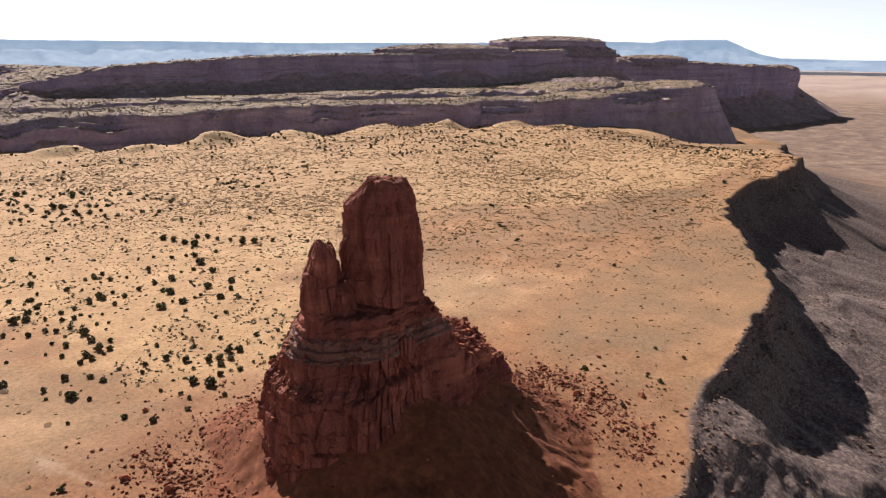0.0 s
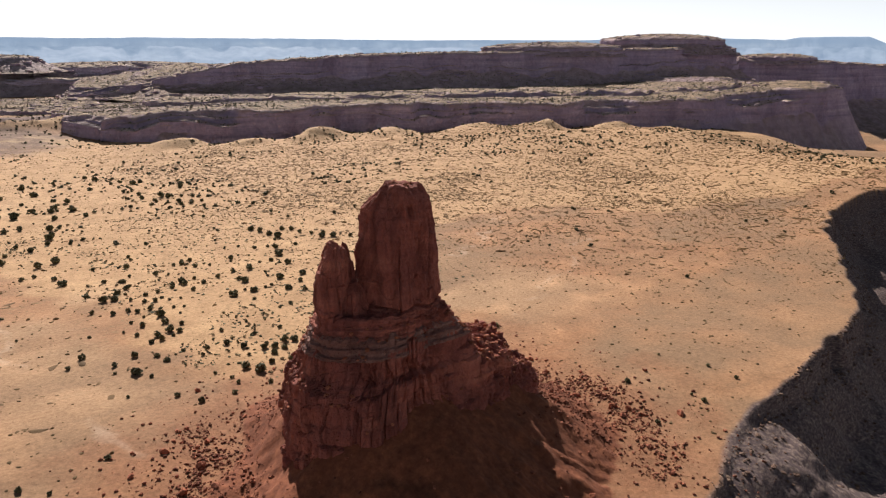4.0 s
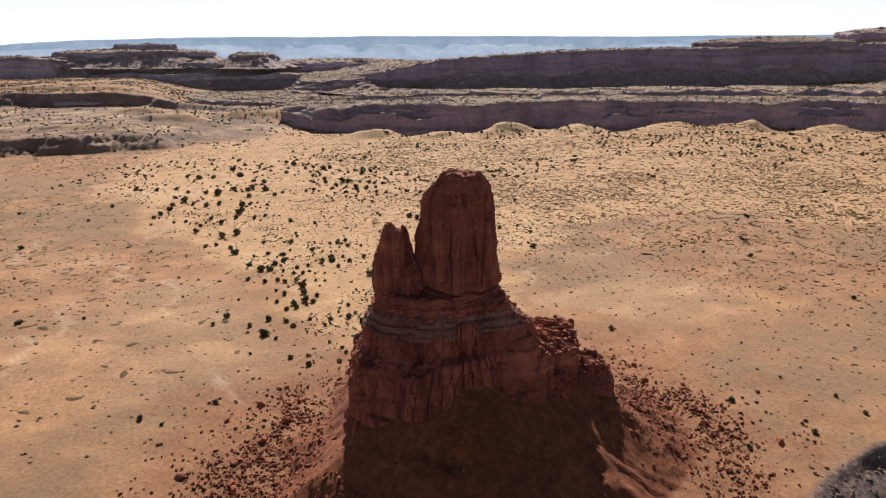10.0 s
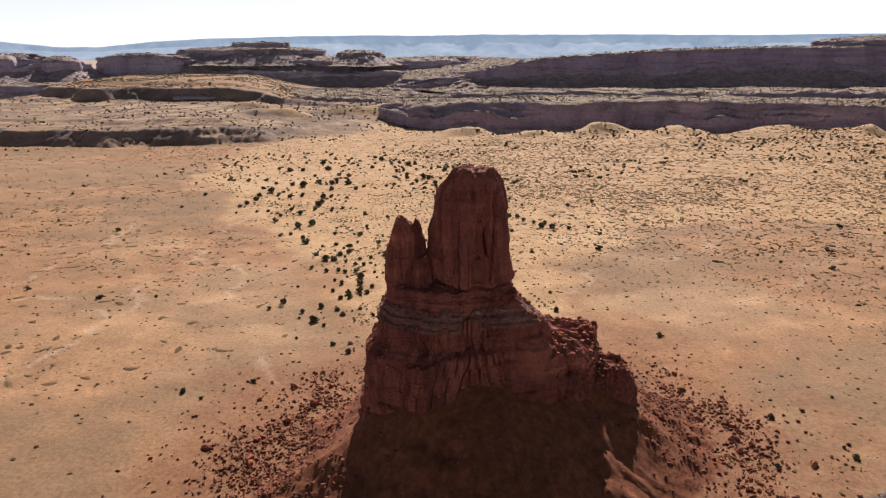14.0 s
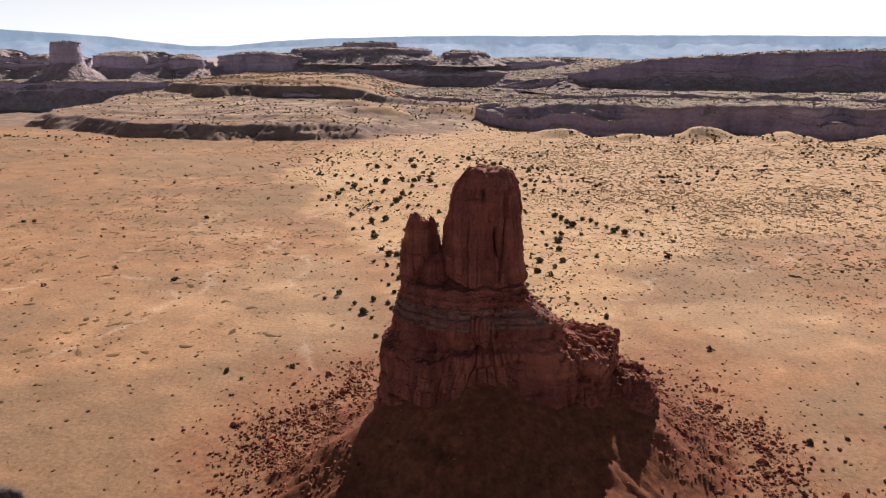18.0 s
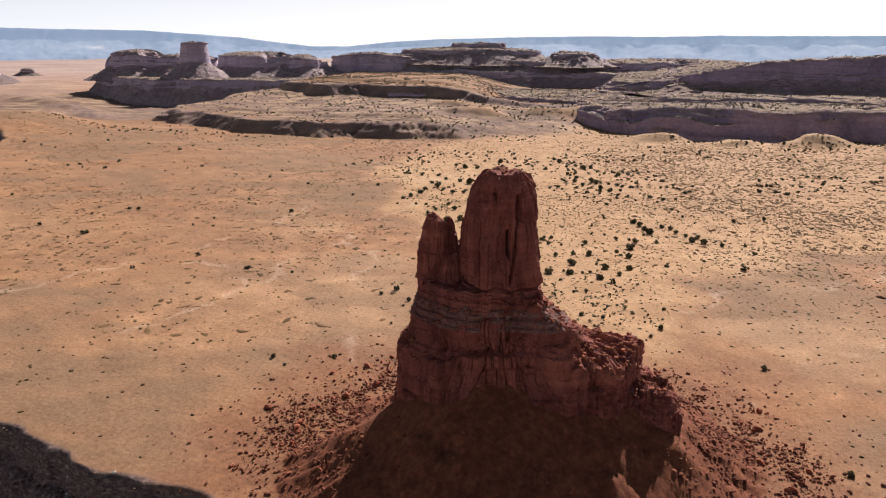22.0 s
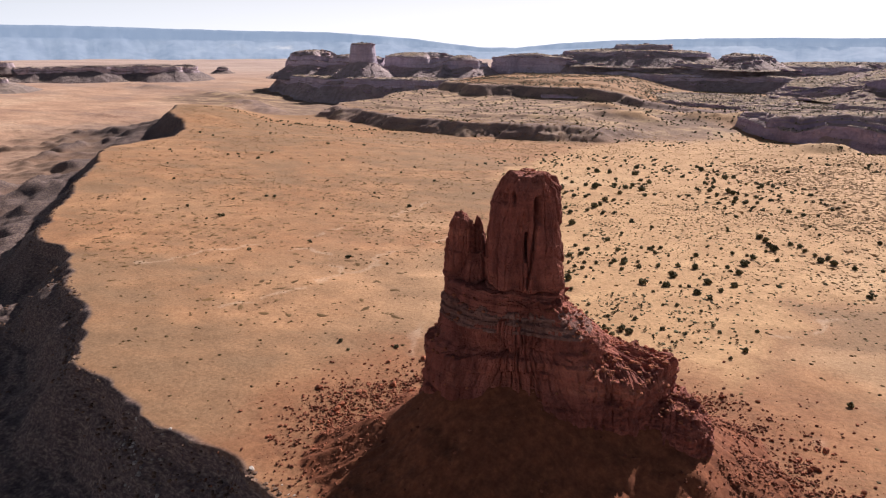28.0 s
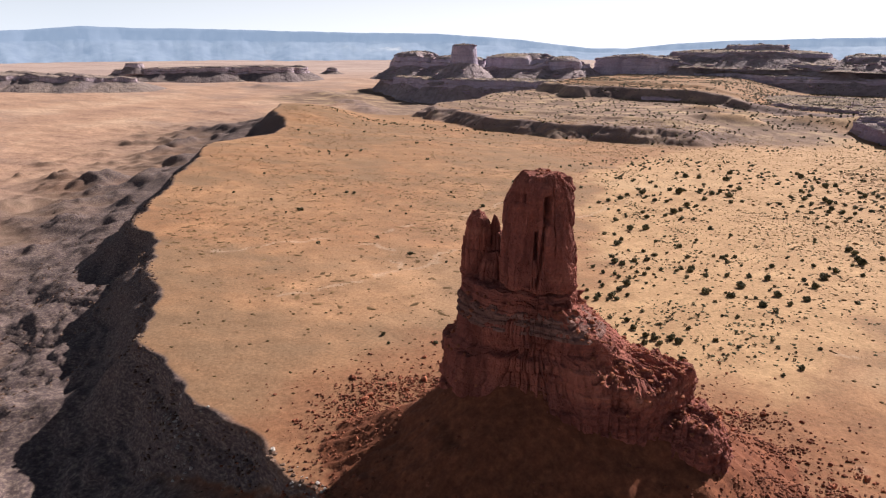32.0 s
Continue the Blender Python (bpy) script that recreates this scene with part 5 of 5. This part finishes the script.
def limbs_shape(seed):
    """A short trunk that forks into three limbs."""
    r = np.random.default_rng(seed)
    verts, faces = [], []
    for k in range(4):
        a = np.array([0, 0, -0.15]) if k == 0 else np.array([0, 0, 0.22])
        b = np.array([0.03, 0.02, 0.3]) if k == 0 else np.array([0.38 * math.cos(2.1 * k), 0.38 * math.sin(2.1 * k), 0.72]) + 0.08 * r.normal(size=3)
        wide, thin = (0.1, 0.07) if k == 0 else (0.06, 0.025)
        ring = np.linspace(0, 2 * np.pi, 6, endpoint=False)
        circle = np.stack([np.cos(ring), np.sin(ring), 0 * ring], -1)
        base = sum(len(q) for q in verts)
        verts.append(np.concatenate([a + wide * circle, b + thin * circle]))
        quads = grid_faces(2, 6, closed=True) + base
        faces += [quads[:, [0, 1, 2]], quads[:, [0, 2, 3]]]
    return np.concatenate(verts), np.concatenate(faces)


# x, y and size of each shrub
SHRUBS = []
SHRUBS += [(75.8, -21.9, 0.8), (60.3, -21.5, 0.8), (91.3, -19.9, 0.7), (76.2, -18.4, 0.5), (91.9, -12.1, 0.7), (69.8, -5.8, 0.9), (87.6, -1.0, 0.5), (94.0, 18.4, 0.5), (-44.0, 24.7, 0.6), (-48.2, 28.6, 0.9), (-33.5, 30.4, 1.0), (152.5, 36.0, 1.0), (68.5, 38.4, 0.9), (-4.3, 43.6, 1.0), (-11.6, 43.7, 1.1), (4.4, 43.8, 0.9), (-1.7, 48.0, 0.8), (-15.2, 49.3, 0.9), (4.9, 51.2, 1.8), (-1.9, 51.6, 0.8), (22.7, 53.3, 1.4), (14.1, 54.0, 1.1), (9.3, 54.6, 1.2), (-24.2, 54.7, 0.6), (3.0, 55.3, 1.5), (45.0, 55.4, 0.7), (12.2, 59.4, 1.2), (15.6, 61.0, 1.2), (48.6, 61.5, 1.2), (31.0, 61.8, 0.6)]
SHRUBS += [(6.4, 61.9, 0.8), (13.8, 62.9, 1.3), (-17.0, 63.1, 0.8), (38.1, 63.7, 0.5), (11.3, 63.9, 1.2), (19.8, 63.9, 1.6), (253.0, 64.7, 1.1), (17.6, 65.4, 1.4), (12.9, 66.1, 0.9), (-19.4, 66.4, 1.7), (7.2, 67.4, 1.2), (-3.1, 68.5, 0.7), (50.4, 68.7, 0.5), (28.0, 69.6, 0.9), (-23.5, 69.9, 0.5), (-11.5, 69.9, 1.2), (245.6, 70.2, 1.3), (4.3, 71.6, 1.1), (46.9, 71.8, 0.5), (-0.7, 72.4, 1.0), (-12.8, 73.8, 1.1), (-6.3, 73.9, 0.8), (-22.6, 74.2, 1.0), (12.9, 74.2, 0.8), (20.3, 74.4, 0.9), (35.1, 74.9, 0.6), (52.1, 76.6, 0.9), (2.4, 76.7, 0.6), (-17.2, 77.1, 1.1), (-32.0, 79.2, 0.8)]
SHRUBS += [(6.3, 81.2, 0.8), (-28.0, 83.9, 1.2), (-11.3, 84.4, 1.0), (-8.4, 84.9, 1.2), (-5.2, 85.7, 0.8), (-3.0, 87.6, 1.2), (-8.7, 87.9, 1.2), (-5.0, 89.4, 1.8), (30.9, 90.4, 0.8), (-13.2, 91.0, 0.8), (142.7, 92.3, 0.9), (-0.9, 92.5, 1.0), (-15.7, 95.0, 0.6), (-4.4, 95.8, 1.4), (-65.9, 96.0, 0.7), (-23.8, 96.7, 0.7), (-10.2, 97.2, 1.1), (-12.2, 101.3, 0.8), (1.5, 101.6, 0.6), (140.5, 102.3, 0.8), (-3.8, 102.4, 1.6), (36.4, 103.2, 1.6), (-8.0, 104.4, 0.8), (4.0, 106.2, 0.7), (-39.6, 106.4, 0.6), (19.6, 107.3, 2.0), (1.3, 107.4, 0.7), (26.7, 108.4, 1.8), (43.3, 109.3, 1.4), (31.1, 109.5, 0.9)]
SHRUBS += [(-4.8, 109.8, 1.1), (-8.3, 110.0, 1.0), (33.7, 110.6, 0.9), (24.9, 111.5, 0.7), (-10.4, 112.2, 1.0), (-14.5, 112.6, 1.0), (5.7, 115.0, 0.7), (2.5, 115.6, 0.7), (47.5, 116.2, 1.7), (-1.5, 116.4, 1.1), (-19.3, 116.8, 1.1), (39.3, 116.9, 1.7), (-4.3, 117.7, 1.0), (1.1, 119.0, 0.9), (28.4, 120.2, 2.1), (11.4, 120.7, 1.1), (36.7, 120.7, 0.7), (211.0, 121.1, 1.1), (-7.3, 122.0, 0.7), (27.5, 123.6, 1.1), (-2.2, 124.9, 1.2), (-11.4, 124.9, 1.4), (37.8, 125.2, 0.8), (-14.1, 125.9, 1.8), (1.9, 126.0, 1.0), (16.6, 126.1, 1.4), (6.9, 127.7, 1.2), (11.0, 128.5, 1.4), (-7.1, 129.4, 0.8), (22.8, 130.0, 1.2)]
SHRUBS += [(7.7, 130.8, 1.1), (11.1, 131.6, 1.7), (49.2, 131.8, 1.6), (-8.8, 131.9, 1.3), (35.0, 132.9, 1.6), (15.7, 132.9, 0.9), (29.3, 133.5, 1.2), (-5.2, 136.0, 1.5), (45.8, 138.9, 1.2), (41.4, 139.2, 0.8), (239.4, 140.4, 1.2), (12.9, 141.2, 0.6), (10.1, 143.3, 0.8), (51.5, 145.1, 2.1), (-4.2, 145.1, 1.3), (25.5, 146.2, 0.8), (-14.7, 146.8, 0.8), (33.7, 147.1, 0.8), (7.0, 147.5, 1.5), (20.7, 147.5, 1.3), (-9.4, 148.3, 1.1), (100.0, 149.4, 0.7), (-1, 150, 0.9), (42, 151, 0.6), (35, 151, 1.3), (-21, 154, 2.0), (39, 154, 0.6), (18, 154, 1.3), (15, 154, 1.0), (88, 155, 1.3)]
SHRUBS += [(63, 155, 1.1), (55, 156, 1.7), (97, 156, 1.1), (19, 158, 1.0), (22, 158, 1.0), (82, 159, 2.0), (53, 159, 0.9), (48, 160, 1.1), (78, 161, 1.8), (1, 163, 1.6), (-22, 164, 1.3), (117, 165, 0.7), (81, 166, 1.4), (44, 167, 0.9), (69, 167, 0.7), (60, 168, 0.9), (-9, 168, 1.1), (77, 169, 1.1), (-31, 171, 1.4), (-27, 172, 1.2), (63, 172, 2.0), (5, 173, 0.9), (74, 174, 1.4), (5, 177, 1.1), (62, 178, 1.8), (73, 180, 1.6), (40, 182, 0.9), (70, 183, 1.4), (-24, 186, 1.9), (61, 186, 1.7)]
SHRUBS += [(-18, 188, 2.2), (16, 189, 0.7), (59, 191, 1.9), (16, 194, 1.4), (86, 194, 0.7), (104, 199, 1.3), (47, 199, 1.0), (-34, 199, 1.8), (47, 203, 1.0), (83, 205, 1.0), (-32, 210, 1.3), (-23, 212, 1.8), (83, 215, 0.8), (23, 216, 0.8), (-16, 219, 1.6), (-38, 219, 1.1), (-43, 219, 1.3), (81, 220, 1.1), (-130, 220, 1.1), (-27, 221, 1.6), (-14, 228, 2.4), (51, 229, 1.1), (-12, 234, 1.6), (47, 234, 0.8), (29, 237, 0.8), (77, 237, 1.1), (-49, 240, 1.7), (87, 243, 1.1), (43, 244, 0.8), (-11, 245, 2.3)]
SHRUBS += [(34, 246, 0.8), (-7, 247, 1.4), (-45, 248, 2.0), (-28, 251, 1.7), (-22, 251, 1.7), (60, 254, 1.1), (82, 254, 0.9), (-44, 257, 1.8), (51, 262, 1.5), (62, 264, 1.4), (7, 264, 1.8), (57, 264, 1.5), (-6, 266, 2.1), (-38, 266, 2.4), (52, 269, 1.7), (47, 271, 1.2), (29, 272, 1.5), (-21, 278, 2.5), (4, 280, 2.8), (43, 281, 1.5), (-5, 283, 2.2), (-27, 283, 1.9), (-142, 284, 1.3), (51, 285, 1.9), (39, 290, 1.8), (49, 290, 2.5), (-12, 290, 2.2), (-36, 290, 1.6), (-2, 291, 1.9), (41, 304, 1.6)]
SHRUBS += [(6, 306, 2.0), (65, 311, 1.6), (-14, 313, 1.7), (38, 315, 1.0), (67, 316, 2.0), (59, 321, 1.3), (42, 326, 1.3), (-5, 338, 3.2), (-21, 339, 2.1), (-29, 340, 2.8), (48, 345, 2.5), (-36, 349, 1.8), (53, 350, 2.2), (44, 360, 1.8), (-7, 371, 2.3), (34, 380, 2.3), (31, 396, 2.4)]


def build_shrubs():
    crowns = [mesh_from("crown", *clump_shape(600 + k, 52 + 5 * k), JUNIPER, False) for k in range(6)]
    limbs = [mesh_from("trunk", *limbs_shape(620 + k), BARK, True) for k in range(3)]
    models = []
    for k in range(6):
        root = thing("juniper_shrub", "dark green rounded juniper shrub on bare sand", "shrub", (0, 0, -300), "shrubs on the plateau")
        part("crown", crowns[k], root)
        part("trunk", limbs[k % 3], root)
        models.append(root)
    places = [(x, y) for x, y, _ in SHRUBS]

    def cluster(x, y):
        deep = outline_distance(x, y, GOLD)
        band = smooth(1, 7, deep) * (0.12 * smooth(80, 50, deep) + smooth(50, 24, deep)) * smooth(60, 20, x + 0.12 * (y - 90))
        return band * smooth(40, 70, y) * smooth(390, 320, y) * smooth(-0.4, 0.4, fbm(x / 22, y / 22, octaves=3, seed=631))

    x, y = spread(9000, cluster, (-120, 30, 120, 380), 633)
    places += list(zip(x, y))[:40]
    rest = (np.array(x[40:1100]), np.array(y[40:1100]))
    r = np.random.default_rng(635)
    z = height_at([p[0] for p in places], [p[1] for p in places])
    for k, (px, py) in enumerate(places):
        s = SHRUBS[k][2] * r.uniform(0.9, 1.1) if k < len(SHRUBS) else 0.4 + 0.5 * r.uniform() ** 1.6
        m = pose(px, py, z[k] - 0.05, 0, 0, r.uniform(0, 360)) @ Matrix.Diagonal((s, s, s * r.uniform(0.85, 1.15), 1))
        if k < 6:
            models[k].matrix_basis = m
        else:
            ob = copy_thing(models[k % 6], Matrix())
            ob.matrix_basis = m

    q = np.random.default_rng(637)
    me = scatter("shrub_thicket", [clump_shape(638 + k, 16) for k in range(4)], *rest, height_at(*rest), 0.3 + 0.65 * q.uniform(size=len(rest[0])) ** 2, JUNIPER, 639, 0.9, 0.5)
    tagged(new("shrub_thicket", me), "low dark green shrubs filling the golden sand flat", "shrubs", kind="stuff")

    def far_chance(x, y):
        inland = outline_distance(x, y, RIM)
        north = smooth(200, 300, y) * smooth(-0.15, 0.5, fbm(x / 60, y / 60, octaves=3, seed=641))
        ne = smooth(250, 420, x) * smooth(-0.2, 0.4, fbm(x / 50, y / 50, octaves=3, seed=643))
        row = smooth(26, 8, np.abs(y - 330 - 0.28 * (x + 200))) * (x < 60) * 0.08
        tip = smooth(38, 8, np.abs(x - 470 - 0.42 * (y - 150))) * smooth(70, 110, y) * smooth(300, 260, y) * 0.8
        foot = smooth(30, 6, np.abs(y - 483 + 0.4 * (x - 272))) * smooth(40, 120, x) * (x < 560) * 0.7
        row = row + 0.45 * smooth(-10, 20, outline_distance(x, y, DUSKY)) * smooth(-0.2, 0.4, fbm(x / 35, y / 35, octaves=3, seed=683))
        row = row + smooth(30, 16, np.abs(y - 553 + 0.06 * (x + 300))) * smooth(-150, -200, x) * smooth(-520, -480, x) * smooth(-0.2, 0.3, fbm(x / 30, y / 12, octaves=3, seed=681))
        return np.clip(tip + foot + 0.9 * cluster(x, y - 40) * (y > 190) + 0.9 * north * (x > -160 + 0.15 * y) + 0.5 * ne + row + 0.03, 0, 1) * smooth(4, 12, inland) * smooth(1150, 900, y) * (np.hypot(x, y + 110) > 210)

    x, y = spread(26000, far_chance, (-560, -10, 660, 1150), 645)
    small = [clump_shape(650 + k, 9) for k in range(5)]
    r = np.random.default_rng(647)
    me = scatter("far_shrubs", small, x, y, height_at(x, y), 0.75 + 1.2 * r.uniform(size=len(x)) ** 2, JUNIPER, 649, 1.0, 0.62)
    tagged(new("far_shrubs", me), "dark scattered shrubs toward the mesas", "shrubs", kind="stuff")

    def tuft_chance(x, y):
        inland = outline_distance(x, y, RIM)
        patch = 0.35 + 0.65 * smooth(-0.35, 0.35, fbm(x / 34, y / 34, octaves=3, seed=661))
        near = smooth(0, 22, -outline_distance(x, y, FOOT) - 26)
        rich = 0.22 + 0.78 * smooth(90, 260, x + 0.7 * y)
        return np.clip(0.1 + patch, 0, 1) * rich * smooth(2, 9, inland) * near

    r = np.random.default_rng(667)
    v, f = ICO1
    tufts = []
    for k in range(6):
        q = v * (1 + 0.35 * r.normal(size=(len(v), 1)).clip(-1, 1))
        keep = f[(v[f][:, :, 2].mean(1) > -0.35)]
        tufts.append((q * [1, 1, 0.75], keep))

    def tufts_of(name, n, box, seed, low, more, label, material, chance=tuft_chance, tall=0.75):
        x, y = spread(n, chance, box, seed)
        me = scatter(name, tufts, x, y, height_at(x, y), low + more * r.uniform(size=len(x)) ** 2.2, material, seed + 1, tall, 0.5)
        tagged(new(name, me), label, "grass", kind="stuff")

    tufts_of("grass_tufts", 80000, (-330, -45, 330, 250), 663, 0.12, 0.42, "small dry bunchgrass tufts on open sand", SAGE)
    tufts_of("sage_tufts", 46000, (20, 40, 620, 520), 671, 0.42, 0.95, "brown sage clumps over the sandy rise", BRUSH, lambda x, y: tuft_chance(x, y) * smooth(120, 320, x + 0.6 * y) * smooth(520, 430, y) * smooth(20, 90, x), 0.5)
    tufts_of("low_brush", 9000, (-80, 40, 130, 260), 675, 0.2, 0.45, "dark low brush between the shrubs", JUNIPER, lambda x, y: 0.9 * cluster(x, y) + 0.25 * smooth(70, 20, np.abs(x - 60)) * smooth(60, 90, y))
    def patch_chance(x, y):
        inland = outline_distance(x, y, RIM)
        wet = smooth(-0.3, 0.3, fbm(x / 40, y / 30, octaves=3, seed=683))
        return (0.1 + 0.9 * wet) * smooth(4, 12, inland) * smooth(-4, -14, outline_distance(x, y, GOLD)) * smooth(30, 60, -outline_distance(x, y, FOOT)) * smooth(40, 110, y - 0.3 * x)

    x, y = spread(26000, patch_chance, (-560, 0, 60, 600), 685)
    me = scatter("grass_patches", [(v * [1.5, 0.9, 1], f) for v, f in tufts], x, y, height_at(x, y), 0.3 + 1.0 * r.uniform(size=len(x)) ** 2.2, GRASS, 687, 0.2, 0.5)
    tagged(new("grass_patches", me), "low brown grass patches on the open flat", "grass", kind="stuff")
    tufts_of("west_tufts", 30000, (-560, 100, 200, 600), 679, 0.25, 0.6, "pale brown grass over the western flat", SAGE)


build_shrubs()


# ---- cover on the mesas: scrub and bare rock domes ----
def tier_heights():
    from mathutils.bvhtree import BVHTree
    trees = [BVHTree.FromPolygons(v.tolist(), f) for v, f, _, rocky in TIERS]

    def at(x, y):
        best = None
        for t in trees:
            hit = t.ray_cast(Vector((x, y, 300)), Vector((0, 0, -1)))
            if hit[0] is not None and hit[1].z > 0.62 and (best is None or hit[0].z > best):
                best = hit[0].z
        return best
    return at


def build_cover():
    at = tier_heights()
    x, y = spread(36000, lambda x, y: np.maximum(smooth(0, 25, outline_distance(x, y, BENCH_AREA)), 0.16 * smooth(16, 40, outline_distance(x, y, BANK_AREA))) * smooth(-0.5, 0.4, fbm(x / 35, y / 35, octaves=3, seed=741)), (-440, 530, 420, 1330), 743)
    q = np.random.default_rng(745)
    me = scatter("bench_scrub", [clump_shape(746 + k, 3) for k in range(4)], x, y, height_at(x, y), 0.8 + 1.6 * q.uniform(size=len(x)) ** 2, HAZED_SCRUB, 747, 0.9, 0.62)
    tagged(new("bench_scrub", me), "scrub over the sandy bench, paled to grey-green for haze", "scrub", kind="stuff")
    x, y = spread(85000, lambda x, y: 0.25 + 0.75 * smooth(-0.3, 0.4, fbm(x / 45, y / 45, octaves=3, seed=701)) * smooth(1400, 700, np.hypot(x, y)), (-860, 280, 1100, 1300), 703)
    rows = [(a, b, c) for a, b in zip(x, y) if (c := at(a, b)) is not None and (c > -12 or (a * 7.3 + b * 3.1) % 1 < 0.35)]
    px, py, pz = np.array(rows).T
    r = np.random.default_rng(705)
    small = [clump_shape(710 + k, 3) for k in range(5)]
    me = scatter("mesa_scrub", small, px, py, pz, 0.8 + 1.7 * r.uniform(size=len(px)) ** 2, HAZED_SCRUB, 707, 0.9, 0.62)
    tagged(new("mesa_scrub", me), "dark scrub dotted over the mesa tops and benches", "scrub", kind="stuff")
    domes = [boulder_shape(720 + n, 2) for n in range(5)]
    rows = []
    for _, _, line, rocky in TIERS:
        if not rocky:
            continue
        for (ax, ay), (bx, by) in zip(line, np.roll(line, -1, 0)):
            for _ in range(int(math.hypot(bx - ax, by - ay) / 7)):
                u, v = r.uniform(), abs(r.normal()) * 22 - 4
                n = Vector((by - ay, ax - bx)).normalized()
                for side in (1, -1):
                    gx, gy = ax + u * (bx - ax) + side * n.x * v, ay + u * (by - ay) + side * n.y * v
                    if gy < 1300 and (h := at(gx, gy)) is not None:
                        rows.append((gx, gy, h))
    ex, ey, ez = np.array(rows).T
    me = scatter("rock_domes", domes, ex, ey, ez, 1.5 + 7 * r.uniform(size=len(ex)) ** 3, HAZE_TINTED_ROCK, 709, 0.4, 0.6, flat=False)
    tagged(new("rock_domes", me), "weathered rock domes on the mesa benches", "rocks", kind="stuff")


build_cover()


# ---- broken rock along the rim and down its slopes ----
def build_rim_rubble():
    def chance(x, y):
        out = -outline_distance(x, y, RIM)
        return (out > 1) * (smooth(9, 3, out) + 0.35 * smooth(0.0, 0.5, fbm(x / 14, y / 14, octaves=3, seed=751)) * smooth(140, 60, out))

    x, y = spread(300000, chance, (-330, -140, 420, 200), 753)
    x, y = x[:60000], y[:60000]
    r = np.random.default_rng(755)
    me = scatter("rim_rubble", [boulder_shape(760 + k, 1) for k in range(6)], x, y, height_at(x, y), 0.12 + 0.7 * r.uniform(size=len(x)) ** 4, SLOPE_ROCK, 757, 0.7, 0.35)
    tagged(new("rim_rubble", me), "broken brown rock on the slopes under the rim", "rubble", kind="stuff")


build_rim_rubble()


def build_pale_rocks():
    def chance(x, y):
        out = -outline_distance(x, y, RIM)
        return (out > 0) * smooth(14, 3, out) * smooth(0.0, 0.4, fbm(x / 8, y / 8, octaves=3, seed=771))

    x, y = spread(2600, chance, (-80, -60, 10, -15), 773)
    r = np.random.default_rng(775)
    me = scatter("pale_rocks", [boulder_shape(780 + k, 1) for k in range(4)], x, y, height_at(x, y), 0.2 + 0.5 * r.uniform(size=len(x)) ** 2, PALE_ROCK, 777, 0.8, 0.35)
    tagged(new("pale_rocks", me), "pale grey rocks on the dark slope below the rim", "rocks", kind="stuff")


build_pale_rocks()
